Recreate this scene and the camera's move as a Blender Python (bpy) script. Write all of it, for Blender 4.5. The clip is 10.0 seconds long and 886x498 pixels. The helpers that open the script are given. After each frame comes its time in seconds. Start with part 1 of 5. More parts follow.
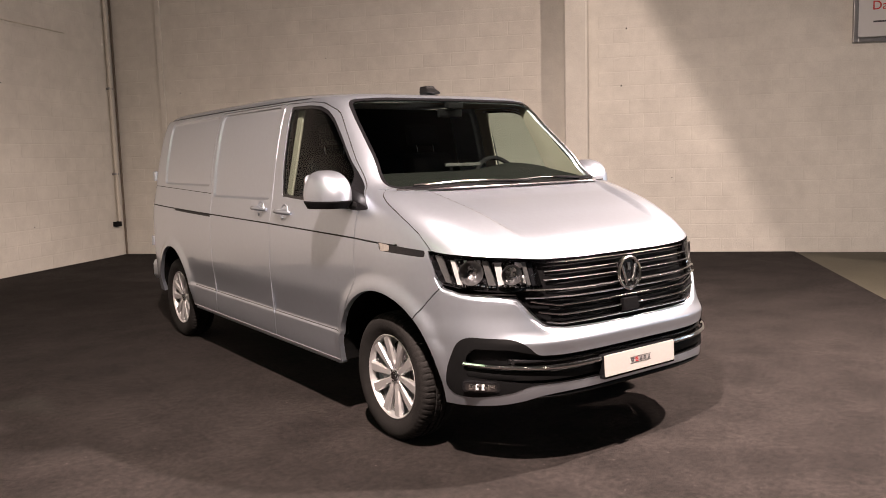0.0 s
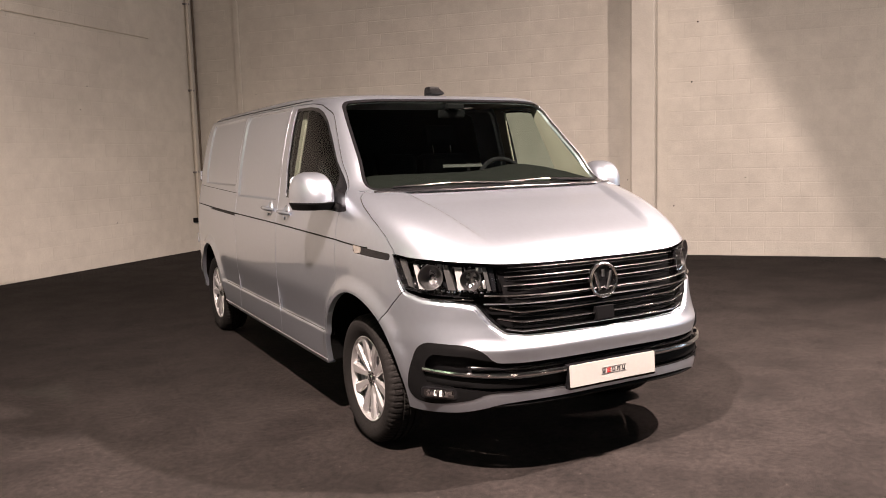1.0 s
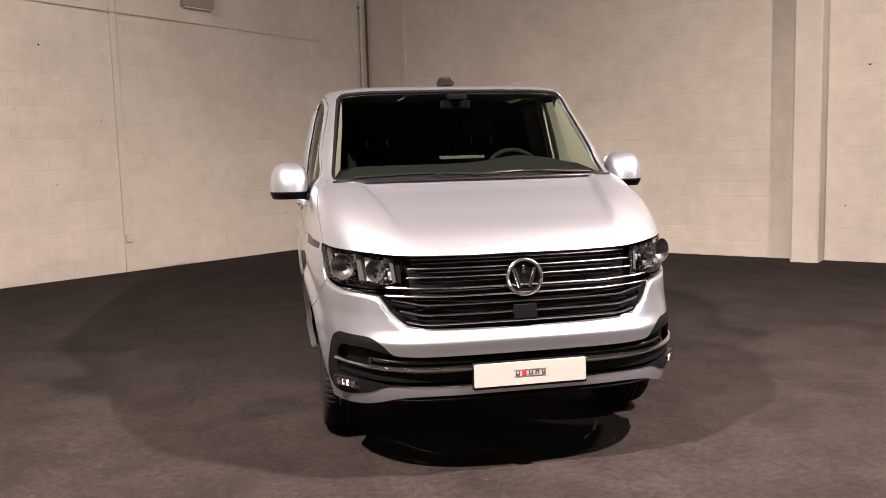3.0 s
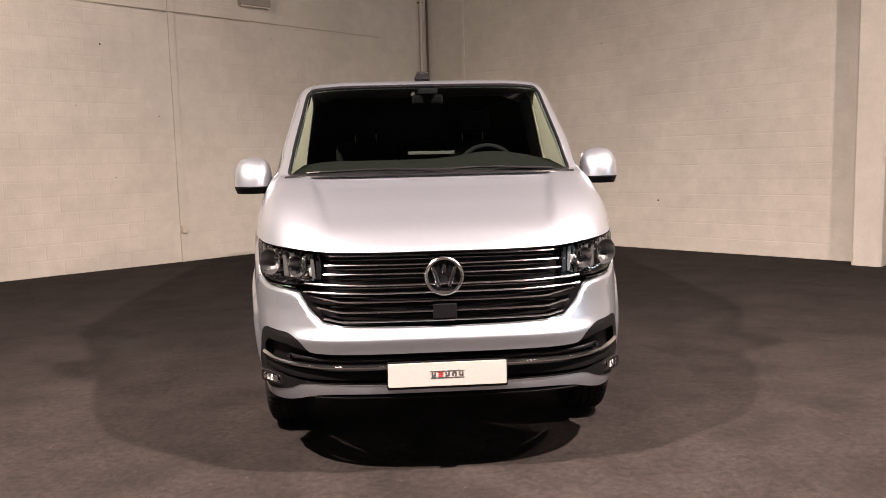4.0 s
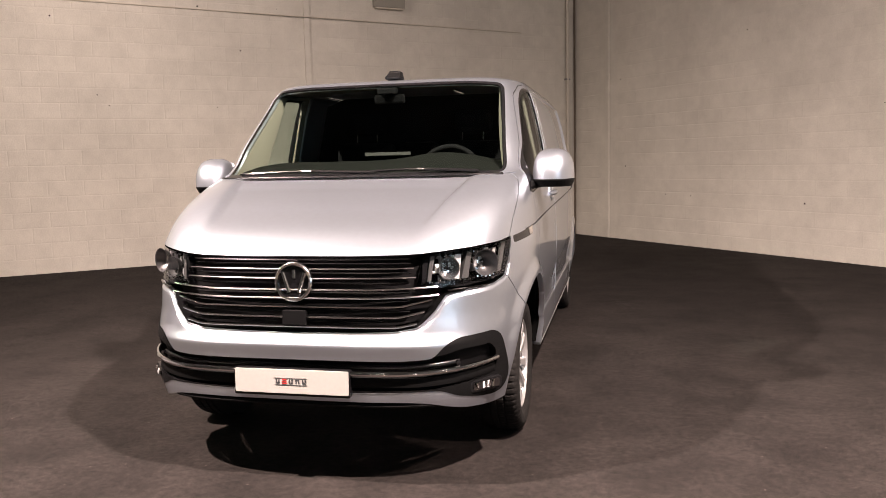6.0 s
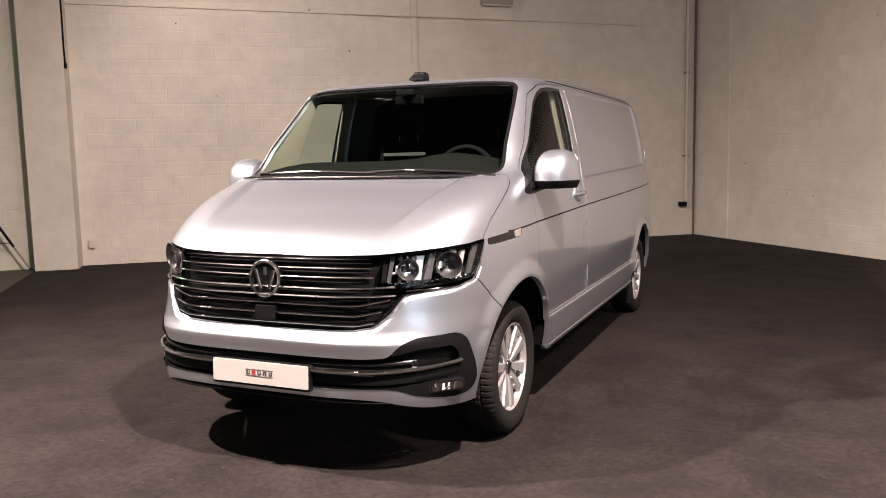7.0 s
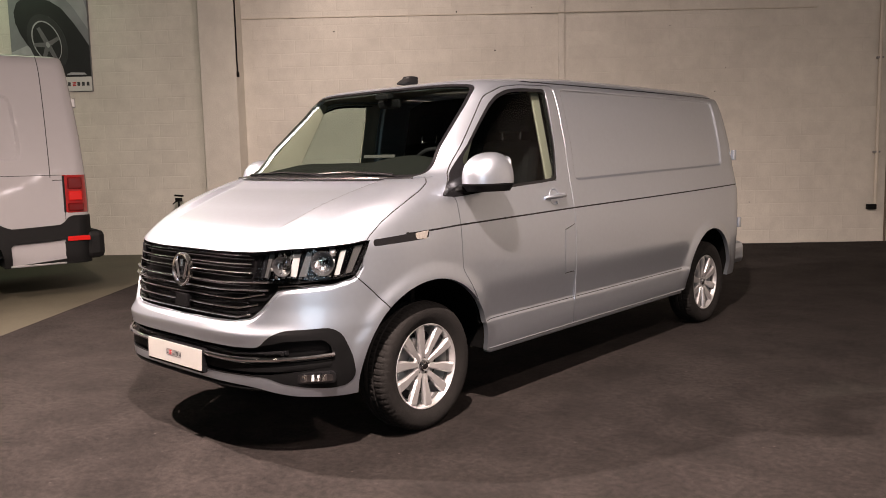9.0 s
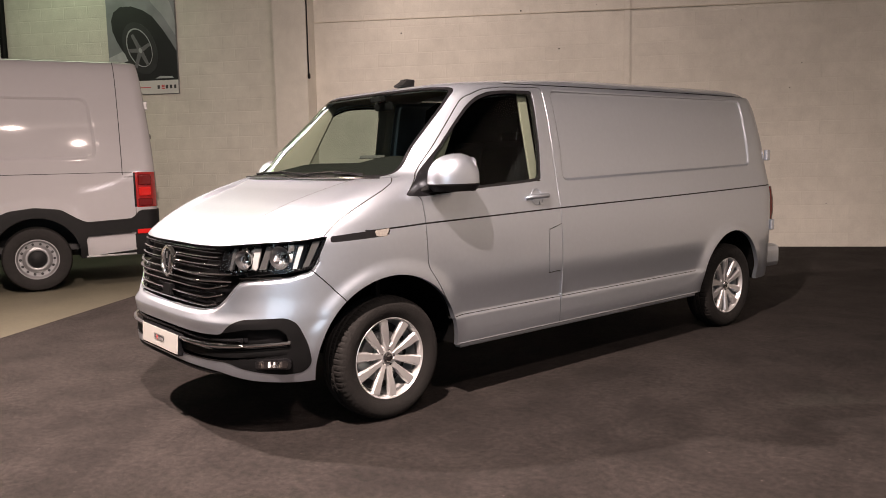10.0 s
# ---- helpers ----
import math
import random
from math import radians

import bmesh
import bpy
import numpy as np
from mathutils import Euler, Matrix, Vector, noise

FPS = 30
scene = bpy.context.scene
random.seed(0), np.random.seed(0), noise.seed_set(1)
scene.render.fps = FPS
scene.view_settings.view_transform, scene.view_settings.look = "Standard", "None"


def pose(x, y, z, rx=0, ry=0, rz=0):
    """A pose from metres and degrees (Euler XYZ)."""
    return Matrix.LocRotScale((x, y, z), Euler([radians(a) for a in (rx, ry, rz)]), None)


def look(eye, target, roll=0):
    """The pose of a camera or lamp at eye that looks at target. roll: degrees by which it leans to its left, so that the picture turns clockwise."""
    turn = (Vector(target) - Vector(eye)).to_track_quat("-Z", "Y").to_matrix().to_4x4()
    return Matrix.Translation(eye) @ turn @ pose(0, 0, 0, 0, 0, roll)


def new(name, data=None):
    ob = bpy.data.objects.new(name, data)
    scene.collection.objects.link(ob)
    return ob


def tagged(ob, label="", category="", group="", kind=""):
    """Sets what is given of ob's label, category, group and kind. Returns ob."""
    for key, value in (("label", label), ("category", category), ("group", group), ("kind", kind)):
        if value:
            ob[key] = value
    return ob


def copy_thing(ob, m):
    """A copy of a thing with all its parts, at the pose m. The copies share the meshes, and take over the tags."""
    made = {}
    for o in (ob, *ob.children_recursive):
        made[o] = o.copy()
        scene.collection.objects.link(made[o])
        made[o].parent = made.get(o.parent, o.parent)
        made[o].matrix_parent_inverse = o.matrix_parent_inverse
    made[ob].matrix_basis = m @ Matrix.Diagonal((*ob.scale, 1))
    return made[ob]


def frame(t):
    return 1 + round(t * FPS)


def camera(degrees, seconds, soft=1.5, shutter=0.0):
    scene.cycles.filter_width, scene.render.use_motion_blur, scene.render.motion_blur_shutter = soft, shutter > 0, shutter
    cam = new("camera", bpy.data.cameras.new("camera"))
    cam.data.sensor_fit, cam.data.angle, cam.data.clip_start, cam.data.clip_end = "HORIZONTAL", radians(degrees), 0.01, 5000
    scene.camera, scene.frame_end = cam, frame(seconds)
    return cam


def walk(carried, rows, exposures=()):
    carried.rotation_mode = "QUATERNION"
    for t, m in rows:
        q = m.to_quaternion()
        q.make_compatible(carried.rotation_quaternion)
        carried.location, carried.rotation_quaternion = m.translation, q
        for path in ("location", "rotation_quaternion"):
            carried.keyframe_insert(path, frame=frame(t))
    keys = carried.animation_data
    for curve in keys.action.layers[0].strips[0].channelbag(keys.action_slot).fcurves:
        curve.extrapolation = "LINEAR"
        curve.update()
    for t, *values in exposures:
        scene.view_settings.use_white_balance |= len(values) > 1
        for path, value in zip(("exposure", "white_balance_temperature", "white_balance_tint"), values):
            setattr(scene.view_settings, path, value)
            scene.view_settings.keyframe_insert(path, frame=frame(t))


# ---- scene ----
cam = camera(58.2, 10.0, 0.9)
PATH = [
    (0, (-3.058, -3.495, 1.479), (-1.888, -1.889, 1.252), -1.6),
    (0.5, (-2.805, -3.682, 1.492), (-1.755, -1.995, 1.268), -1.5),
    (1, (-2.459, -3.818, 1.484), (-1.515, -2.069, 1.258), -1.6),
    (1.5, (-2.131, -3.92, 1.454), (-1.297, -2.117, 1.227), -1.6),
    (2, (-1.788, -4.059, 1.442), (-1.064, -2.208, 1.219), -1.5),
    (2.2, (-1.651, -4.067, 1.426), (-0.972, -2.199, 1.21), -1.3),
    (3.3, (-0.791, -4.317, 1.397), (-0.51, -2.349, 1.178), -1.6),
    (3.5, (-0.639, -4.306, 1.386), (-0.399, -2.332, 1.167), -1.4),
    (4, (-0.223, -4.316, 1.395), (-0.096, -2.333, 1.171), -1.4),
    (4.5, (0.201, -4.264, 1.372), (0.204, -2.276, 1.144), -1.4),
    (5, (0.589, -4.201, 1.374), (0.477, -2.217, 1.148), -1.3),
    (5.5, (0.996, -4.122, 1.39), (0.736, -2.152, 1.164), -1.3),
    (6.8, (2.015, -3.844, 1.396), (1.272, -2.0, 1.173), -1.2),
    (7, (2.189, -3.786, 1.409), (1.378, -1.972, 1.182), -1.2),
    (7.5, (2.581, -3.613, 1.423), (1.635, -1.866, 1.196), -1.2),
    (8, (2.957, -3.378, 1.435), (1.88, -1.708, 1.204), -1.2),
    (8.5, (3.327, -3.186, 1.426), (2.112, -1.613, 1.201), -1.2),
    (9, (3.677, -2.943, 1.417), (2.341, -1.471, 1.19), -1.3),
    (9.5, (4.024, -2.715, 1.408), (2.576, -1.354, 1.181), -1.3),
    (10, (4.338, -2.483, 1.421), (2.808, -1.215, 1.193), -1.2),
]
walk(cam, [(t, look(eye, target, roll)) for t, eye, target, roll in PATH], [(0, -0.08), (2, -0.04), (4.5, -0.02), (6, -0.08), (7.5, -0.18), (10, -0.24)])

# ---- world and lights ----
world = bpy.data.worlds.new("world")
scene.world = world
world.use_nodes = True
world.node_tree.nodes["Background"].inputs[0].default_value = (0.8, 0.78, 0.74, 1)
world.node_tree.nodes["Background"].inputs[1].default_value = 0.0


def spot(name, eye, target, watts, cone, blend, radius, colour):
    data = bpy.data.lights.new(name, "SPOT")
    data.energy, data.spot_size, data.spot_blend, data.shadow_soft_size, data.color = watts, radians(cone), blend, radius, colour
    ob = new(name, data)
    ob.matrix_world = look(eye, target)
    return ob


def area(name, eye, target, watts, sx, sy, colour):
    data = bpy.data.lights.new(name, "AREA")
    data.shape, data.size, data.size_y, data.energy, data.color = "RECTANGLE", sx, sy, watts, colour
    ob = new(name, data)
    ob.matrix_world = look(eye, target)
    return ob


WARM = (1.0, 0.78, 0.69)
# floods over and in front of the van, daylight from windows behind the walk, fill on the far left
spot("flood_light", (2.7, -2.1, 4.8), (0.35, -1.15, 0.4), 4700, 142, 0.95, 0.05, WARM)
spot("flood_light", (-2.7, -2.1, 4.8), (-0.35, -1.15, 0.4), 4700, 142, 0.95, 0.05, WARM)
spot("flood_light", (5.4, -1.2, 4.8), (4.494, -1.066, 4.4), 800, 176, 0.06, 0.07, WARM)
# unseen fill spot, added only to brighten the left wall
spot("flood_light", (-4.0, 3.0, 4.9), (-3.6, 7.4, 1.5), 250, 142, 0.7, 0.11, WARM)
for x, y in ((-7.5, -5.0), (-4.2, -7.6), (-0.6, -8.6), (3.2, -8.2), (7.2, -5.6)):
    area("hall_lamp", (x, y, 4.9), (0, 0, 0.8), 3, 0.3, 0.12, WARM)
area("window_light", (10.5, -7.0, 2.3), (0, 1, 1.2), 100, 5.0, 2.2, (0.70, 0.86, 1.0))
area("window_light", (-3.0, -13.0, 3.0), (-2.0, 0, 1.5), 12, 5.0, 1.5, (0.80, 0.9, 1.0))
# unseen greenish area lamp added to lift the wall beyond the left pillar
area("side_fill", (-9.5, 0.5, 5.2), (-9.5, 0.5, 0), 62, 1.2, 6.0, (0.78, 1.0, 0.63))

# ---- materials ----
def material(name, colour, rough=0.5, metal=0.0, coat=0.0, grain=0.0, scale=200.0, bump=0.0, spec=0.5):
    """Principled material with a fine two-scale variation of colour and relief."""
    m = bpy.data.materials.new(name)
    m.use_nodes = True
    nt = m.node_tree
    b = nt.nodes["Principled BSDF"]
    b.inputs["Base Color"].default_value = (*colour, 1)
    b.inputs["Roughness"].default_value = rough
    b.inputs["Metallic"].default_value = metal
    b.inputs["Coat Weight"].default_value = coat
    b.inputs["Coat Roughness"].default_value = 0.03
    b.inputs["Specular IOR Level"].default_value = spec
    if grain or bump:
        tc = nt.nodes.new("ShaderNodeTexCoord")
        n1 = nt.nodes.new("ShaderNodeTexNoise")
        n1.inputs["Scale"].default_value, n1.inputs["Detail"].default_value = scale, 4
        n2 = nt.nodes.new("ShaderNodeTexNoise")
        n2.inputs["Scale"].default_value, n2.inputs["Detail"].default_value = scale / 25, 3
        mix = nt.nodes.new("ShaderNodeMath")
        mix.operation = "MULTIPLY_ADD"
        mix.inputs[1].default_value = 0.5
        nt.links.new(tc.outputs["Object"], n1.inputs["Vector"])
        nt.links.new(tc.outputs["Object"], n2.inputs["Vector"])
        half = nt.nodes.new("ShaderNodeMath")
        half.operation, half.inputs[1].default_value = "MULTIPLY", 0.5
        nt.links.new(n2.outputs["Fac"], half.inputs[0])
        nt.links.new(n1.outputs["Fac"], mix.inputs[0])
        nt.links.new(half.outputs[0], mix.inputs[2])
        if grain:
            ramp = nt.nodes.new("ShaderNodeMapRange")
            ramp.inputs["From Min"].default_value, ramp.inputs["From Max"].default_value = 0.3, 0.7
            ramp.inputs["To Min"].default_value, ramp.inputs["To Max"].default_value = 1 - grain, 1 + grain
            vm = nt.nodes.new("ShaderNodeVectorMath")
            vm.operation = "SCALE"
            vm.inputs[0].default_value = colour
            nt.links.new(mix.outputs[0], ramp.inputs["Value"])
            nt.links.new(ramp.outputs[0], vm.inputs["Scale"])
            nt.links.new(vm.outputs[0], b.inputs["Base Color"])
        if bump:
            bp = nt.nodes.new("ShaderNodeBump")
            bp.inputs["Strength"].default_value, bp.inputs["Distance"].default_value = bump, 0.01
            nt.links.new(n1.outputs["Fac"], bp.inputs["Height"])
            nt.links.new(bp.outputs[0], b.inputs["Normal"])
    return m


def glass(name, tint, rough=0.0):
    m = bpy.data.materials.new(name)
    m.use_nodes = True
    nt = m.node_tree
    b = nt.nodes["Principled BSDF"]
    b.inputs["Base Color"].default_value = (*tint, 1)
    b.inputs["Roughness"].default_value = rough
    b.inputs["Transmission Weight"].default_value = 1.0
    b.inputs["IOR"].default_value = 1.45
    return m


PAINT = material("silver_paint", (0.60, 0.655, 0.74), 0.37, 0.93, 1.0, 0.03, 900, 0.0)
PAINT.node_tree.nodes["Principled BSDF"].inputs["Coat IOR"].default_value = 1.55
BLACK = material("gloss_black", (0.008, 0.008, 0.009), 0.2, 0, 0.0, 0, 200, 0, 0.4)
PLASTIC = material("black_plastic", (0.0055, 0.0056, 0.006), 0.55, 0, 0, 0.2, 900, 0.15, 0.12)


def window_glass(name, tint, gloss=1.0):
    """A thin pane: clear through, with a mirror gloss that grows at grazing angles."""
    m = bpy.data.materials.new(name)
    m.use_nodes = True
    nt = m.node_tree
    nt.nodes.remove(nt.nodes["Principled BSDF"])
    out = nt.nodes["Material Output"]
    clear, shine, mix, face, power, scale = (nt.nodes.new(k) for k in ("ShaderNodeBsdfTransparent", "ShaderNodeBsdfGlossy", "ShaderNodeMixShader", "ShaderNodeLayerWeight", "ShaderNodeMath", "ShaderNodeMath"))
    clear.inputs["Color"].default_value = (*tint, 1)
    shine.inputs["Roughness"].default_value = 0.01
    face.inputs["Blend"].default_value = 0.5
    power.operation, power.inputs[1].default_value = "POWER", 4.0
    scale.operation, scale.inputs[1].default_value, scale.inputs[2].default_value = "MULTIPLY_ADD", 0.6 * gloss, 0.014 * gloss
    nt.links.new(face.outputs["Facing"], power.inputs[0])
    nt.links.new(power.outputs[0], scale.inputs[0])
    nt.links.new(scale.outputs[0], mix.inputs[0])
    nt.links.new(clear.outputs[0], mix.inputs[1])
    nt.links.new(shine.outputs[0], mix.inputs[2])
    nt.links.new(mix.outputs[0], out.inputs["Surface"])
    return m


CHROME = material("chrome", (0.66, 0.66, 0.67), 0.05, 1.0)
LAMPBACK = material("satin_lamp_facet", (0.62, 0.62, 0.63), 0.36, 0.8, 0, 0.1, 300)
BOWL = material("smoked_lamp_bowl", (0.17, 0.17, 0.175), 0.30, 0.85, 0, 0.1, 300)
ALLOY = material("silver_alloy", (0.70, 0.695, 0.70), 0.36, 0.75, 0.3, 0.03, 400)
TYRE = material("tyre_rubber", (0.013, 0.012, 0.0115), 0.8, 0, 0, 0.25, 500, 0.25, 0.2)
DARK = material("dark_gap", (0.015, 0.015, 0.016), 0.8)
GLASS = window_glass("pale_green_glass", (0.72, 0.80, 0.75))
LENS = window_glass("clear_lens", (0.93, 0.94, 0.95))
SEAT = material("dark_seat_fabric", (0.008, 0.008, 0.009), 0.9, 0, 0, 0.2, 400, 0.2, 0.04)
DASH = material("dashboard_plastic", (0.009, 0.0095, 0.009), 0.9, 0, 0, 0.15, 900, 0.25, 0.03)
BEIGE = material("beige_trim", (0.23, 0.213, 0.178), 0.8, 0, 0, 0.06, 500, 0.1)
REFLECT = material("lamp_reflector", (0.85, 0.85, 0.86), 0.10, 1.0)
GUIDE = material("clear_light_guide", (0.58, 0.58, 0.58), 0.25, 0.4)
SATIN = material("satin_bezel", (0.13, 0.13, 0.13), 0.3, 0.6)
BADGE = material("badge_chrome", (0.82, 0.82, 0.83), 0.16, 1.0)
BAR = material("bright_bar", (0.76, 0.76, 0.77), 0.14, 1.0)
LINER = material("liner_black", (0.004, 0.004, 0.004), 0.95, 0, 0, 0, 200, 0, 0.05)
SMOKE = material("dark_chrome", (0.30, 0.30, 0.31), 0.07, 1.0)
WHITE = material("white_plate", (0.62, 0.615, 0.60), 0.35, 0, 0, 0.02, 200)
PLATE = material("dealer_plate", (0.47, 0.46, 0.44), 0.35, 0, 0, 0.04, 60)
INK = material("dark_print", (0.05, 0.05, 0.055), 0.5)
RED = material("red_print", (0.5, 0.03, 0.03), 0.5)
REDLENS = material("red_lens", (0.45, 0.012, 0.01), 0.12, 0, 0.6)
CELLWHITE = material("white_lens_cell", (0.85, 0.86, 0.88), 0.25, 0, 0.5)
STEEL = material("grey_steel", (0.30, 0.30, 0.30), 0.4, 0.8, 0, 0.1, 300)
CALIPER = material("cast_grey", (0.35, 0.37, 0.38), 0.5, 0.4)
MATT = material("grille_black", (0.005, 0.005, 0.0055), 0.6, 0, 0, 0, 200, 0, 0.06)

# two-scale surfaces of the hall
CLEARLAMP = material("clear_indicator", (0.33, 0.31, 0.28), 0.12, 0.4, 0.6, 0.35, 90)


def carpet_material():
    m = material("charcoal_carpet", (0.058, 0.0485, 0.044), 0.95, 0, 0, 0.0, 300, 0.0, 0.15)
    nt = m.node_tree
    b = nt.nodes["Principled BSDF"]
    tc = nt.nodes.new("ShaderNodeTexCoord")

    def noise_node(scale, detail, rough=0.6):
        n = nt.nodes.new("ShaderNodeTexNoise")
        n.inputs["Scale"].default_value, n.inputs["Detail"].default_value, n.inputs["Roughness"].default_value = scale, detail, rough
        nt.links.new(tc.outputs["Object"], n.inputs["Vector"])
        return n

    def ramp(src, lo, hi, a, z):
        r = nt.nodes.new("ShaderNodeMapRange")
        for k, v in (("From Min", lo), ("From Max", hi), ("To Min", a), ("To Max", z)):
            r.inputs[k].default_value = v
        nt.links.new(src, r.inputs["Value"])
        return r.outputs[0]

    def maths(op, a, z):
        q = nt.nodes.new("ShaderNodeMath")
        q.operation = op
        for k, v in enumerate((a, z)):
            if isinstance(v, float):
                q.inputs[k].default_value = v
            else:
                nt.links.new(v, q.inputs[k])
        return q.outputs[0]
    fibre, clump, stain, broad = noise_node(150, 6, 0.75), noise_node(28, 5, 0.7), noise_node(2.2, 5, 0.65), noise_node(0.5, 3)
    tone = maths("MULTIPLY", ramp(fibre.outputs["Fac"], 0.3, 0.7, 0.45, 1.6), ramp(clump.outputs["Fac"], 0.3, 0.7, 0.55, 1.45))
    tone = maths("MULTIPLY", tone, ramp(stain.outputs["Fac"], 0.35, 0.65, 0.68, 1.3))
    tone = maths("MULTIPLY", tone, ramp(broad.outputs["Fac"], 0.35, 0.65, 0.9, 1.1))
    lint = nt.nodes.new("ShaderNodeTexVoronoi")
    lint.inputs["Scale"].default_value = 9
    nt.links.new(tc.outputs["Object"], lint.inputs["Vector"])
    speck = ramp(lint.outputs["Distance"], 0.03, 0.05, 4.0, 1.0)
    lint2 = nt.nodes.new("ShaderNodeTexVoronoi")
    lint2.inputs["Scale"].default_value = 45
    nt.links.new(tc.outputs["Object"], lint2.inputs["Vector"])
    tone = maths("MULTIPLY", tone, maths("MULTIPLY", speck, ramp(lint2.outputs["Distance"], 0.06, 0.12, 2.2, 1.0)))
    hue = nt.nodes.new("ShaderNodeMix")
    hue.data_type = "RGBA"
    hue.inputs["A"].default_value, hue.inputs["B"].default_value = (0.0190, 0.0166, 0.0159, 1), (0.0215, 0.0173, 0.0157, 1)
    nt.links.new(clump.outputs["Fac"], hue.inputs["Factor"])
    vm = nt.nodes.new("ShaderNodeVectorMath")
    vm.operation = "SCALE"
    nt.links.new(hue.outputs["Result"], vm.inputs[0])
    nt.links.new(tone, vm.inputs["Scale"])
    nt.links.new(vm.outputs[0], b.inputs["Base Color"])
    bp = nt.nodes.new("ShaderNodeBump")
    bp.inputs["Strength"].default_value, bp.inputs["Distance"].default_value = 0.7, 0.006
    nt.links.new(fibre.outputs["Fac"], bp.inputs["Height"])
    nt.links.new(bp.outputs[0], b.inputs["Normal"])
    return m


def wall_material(name, colour, vary=None):
    """Matt masonry paint: stains, roller texture, and a slight change from block to block."""
    m = material(name, colour, 0.72, 0, 0, 0.0, 300, 0.0, 0.3)
    nt = m.node_tree
    b = nt.nodes["Principled BSDF"]
    tc = nt.nodes.new("ShaderNodeNewGeometry")
    value = None
    for scale, detail, lo, hi in ((0.7, 4, 0.93, 1.05), (5.0, 6, 0.95, 1.04), (60, 4, 0.96, 1.04)):
        n = nt.nodes.new("ShaderNodeTexNoise")
        n.inputs["Scale"].default_value, n.inputs["Detail"].default_value, n.inputs["Roughness"].default_value = scale, detail, 0.65
        nt.links.new(tc.outputs["Position"], n.inputs["Vector"])
        r = nt.nodes.new("ShaderNodeMapRange")
        for k, v in (("From Min", 0.35), ("From Max", 0.65), ("To Min", lo), ("To Max", hi)):
            r.inputs[k].default_value = v
        nt.links.new(n.outputs["Fac"], r.inputs["Value"])
        if value is None:
            value = r.outputs[0]
        else:
            q = nt.nodes.new("ShaderNodeMath")
            q.operation = "MULTIPLY"
            nt.links.new(value, q.inputs[0])
            nt.links.new(r.outputs[0], q.inputs[1])
            value = q.outputs[0]
        last = n
    if vary:
        src = nt.nodes.new("ShaderNodeObjectInfo").outputs["Random"] if vary == "object" else tc.outputs["Random Per Island"]
        r = nt.nodes.new("ShaderNodeMapRange")
        r.inputs["To Min"].default_value, r.inputs["To Max"].default_value = 0.97, 1.02
        nt.links.new(src, r.inputs["Value"])
        q = nt.nodes.new("ShaderNodeMath")
        q.operation = "MULTIPLY"
        nt.links.new(value, q.inputs[0])
        nt.links.new(r.outputs[0], q.inputs[1])
        value = q.outputs[0]
    vm = nt.nodes.new("ShaderNodeVectorMath")
    vm.operation = "SCALE"
    vm.inputs[0].default_value = colour
    nt.links.new(value, vm.inputs["Scale"])
    nt.links.new(vm.outputs[0], b.inputs["Base Color"])
    bp = nt.nodes.new("ShaderNodeBump")
    bp.inputs["Strength"].default_value, bp.inputs["Distance"].default_value = 0.35, 0.01
    nt.links.new(last.outputs["Fac"], bp.inputs["Height"])
    nt.links.new(bp.outputs[0], b.inputs["Normal"])
    return m


CARPET = carpet_material()
WALLTONE = (0.655, 0.63, 0.566)
WALL = wall_material("masonry_paint", WALLTONE)
BLOCK = wall_material("masonry_block_paint", WALLTONE, "object")
BLOCKS = wall_material("masonry_blocks_paint", WALLTONE, "island")

# ---- setting ----
def mesh_from(name, verts, faces):
    me = bpy.data.meshes.new(name)
    me.from_pydata([tuple(v) for v in verts], [], [tuple(f) for f in faces])
    me.update()
    return me


def box_bm(bm, m, sx, sy, sz, bevel=0.0):
    """A box of that size with its base centre at the origin of m."""
    r = bmesh.ops.create_cube(bm, size=1, matrix=m @ Matrix.Translation((0, 0, sz / 2)) @ Matrix.Diagonal((sx, sy, sz, 1)))
    if bevel:
        es = list({e for v in r["verts"] for e in v.link_edges})
        bmesh.ops.bevel(bm, geom=es, offset=bevel, segments=2, affect="EDGES", profile=0.5)


def part(name, bm, mat, parent=None, label=""):
    """Links a bmesh (or a ready mesh) as one mesh object under a thing or a part."""
    if isinstance(bm, bpy.types.Mesh):
        me = bm
    else:
        me = bpy.data.meshes.new(name)
        bm.normal_update()
        bm.to_mesh(me)
        bm.free()
    if not me.materials:
        me.materials.append(mat)
    ob = new(name, me)
    if parent is not None:
        ob.parent = parent
    if label:
        ob["label"] = label
    return ob


CORNER = Vector((0.544, 10.623, 0))
LEFT = Vector((-math.cos(radians(39.57)), -math.sin(radians(39.57)), 0))
RIGHT = Vector((math.cos(radians(47.58)), -math.sin(radians(47.58)), 0))
HALL = 5.6


def along(origin, way, inward):
    """A frame with x along the wall, y into the hall, z up."""
    m = Matrix((way, inward, (0, 0, 1))).transposed().to_4x4()
    m.translation = origin
    return m


ML = along(CORNER, LEFT, Vector((-LEFT.y, LEFT.x, 0)))
MR = along(CORNER, RIGHT, Vector((RIGHT.y, -RIGHT.x, 0)))
if (ML.to_3x3() @ Vector((0, 1, 0))).y > 0:
    ML = along(CORNER, LEFT, Vector((LEFT.y, -LEFT.x, 0)))
if (MR.to_3x3() @ Vector((0, 1, 0))).y > 0:
    MR = along(CORNER, RIGHT, Vector((-RIGHT.y, RIGHT.x, 0)))


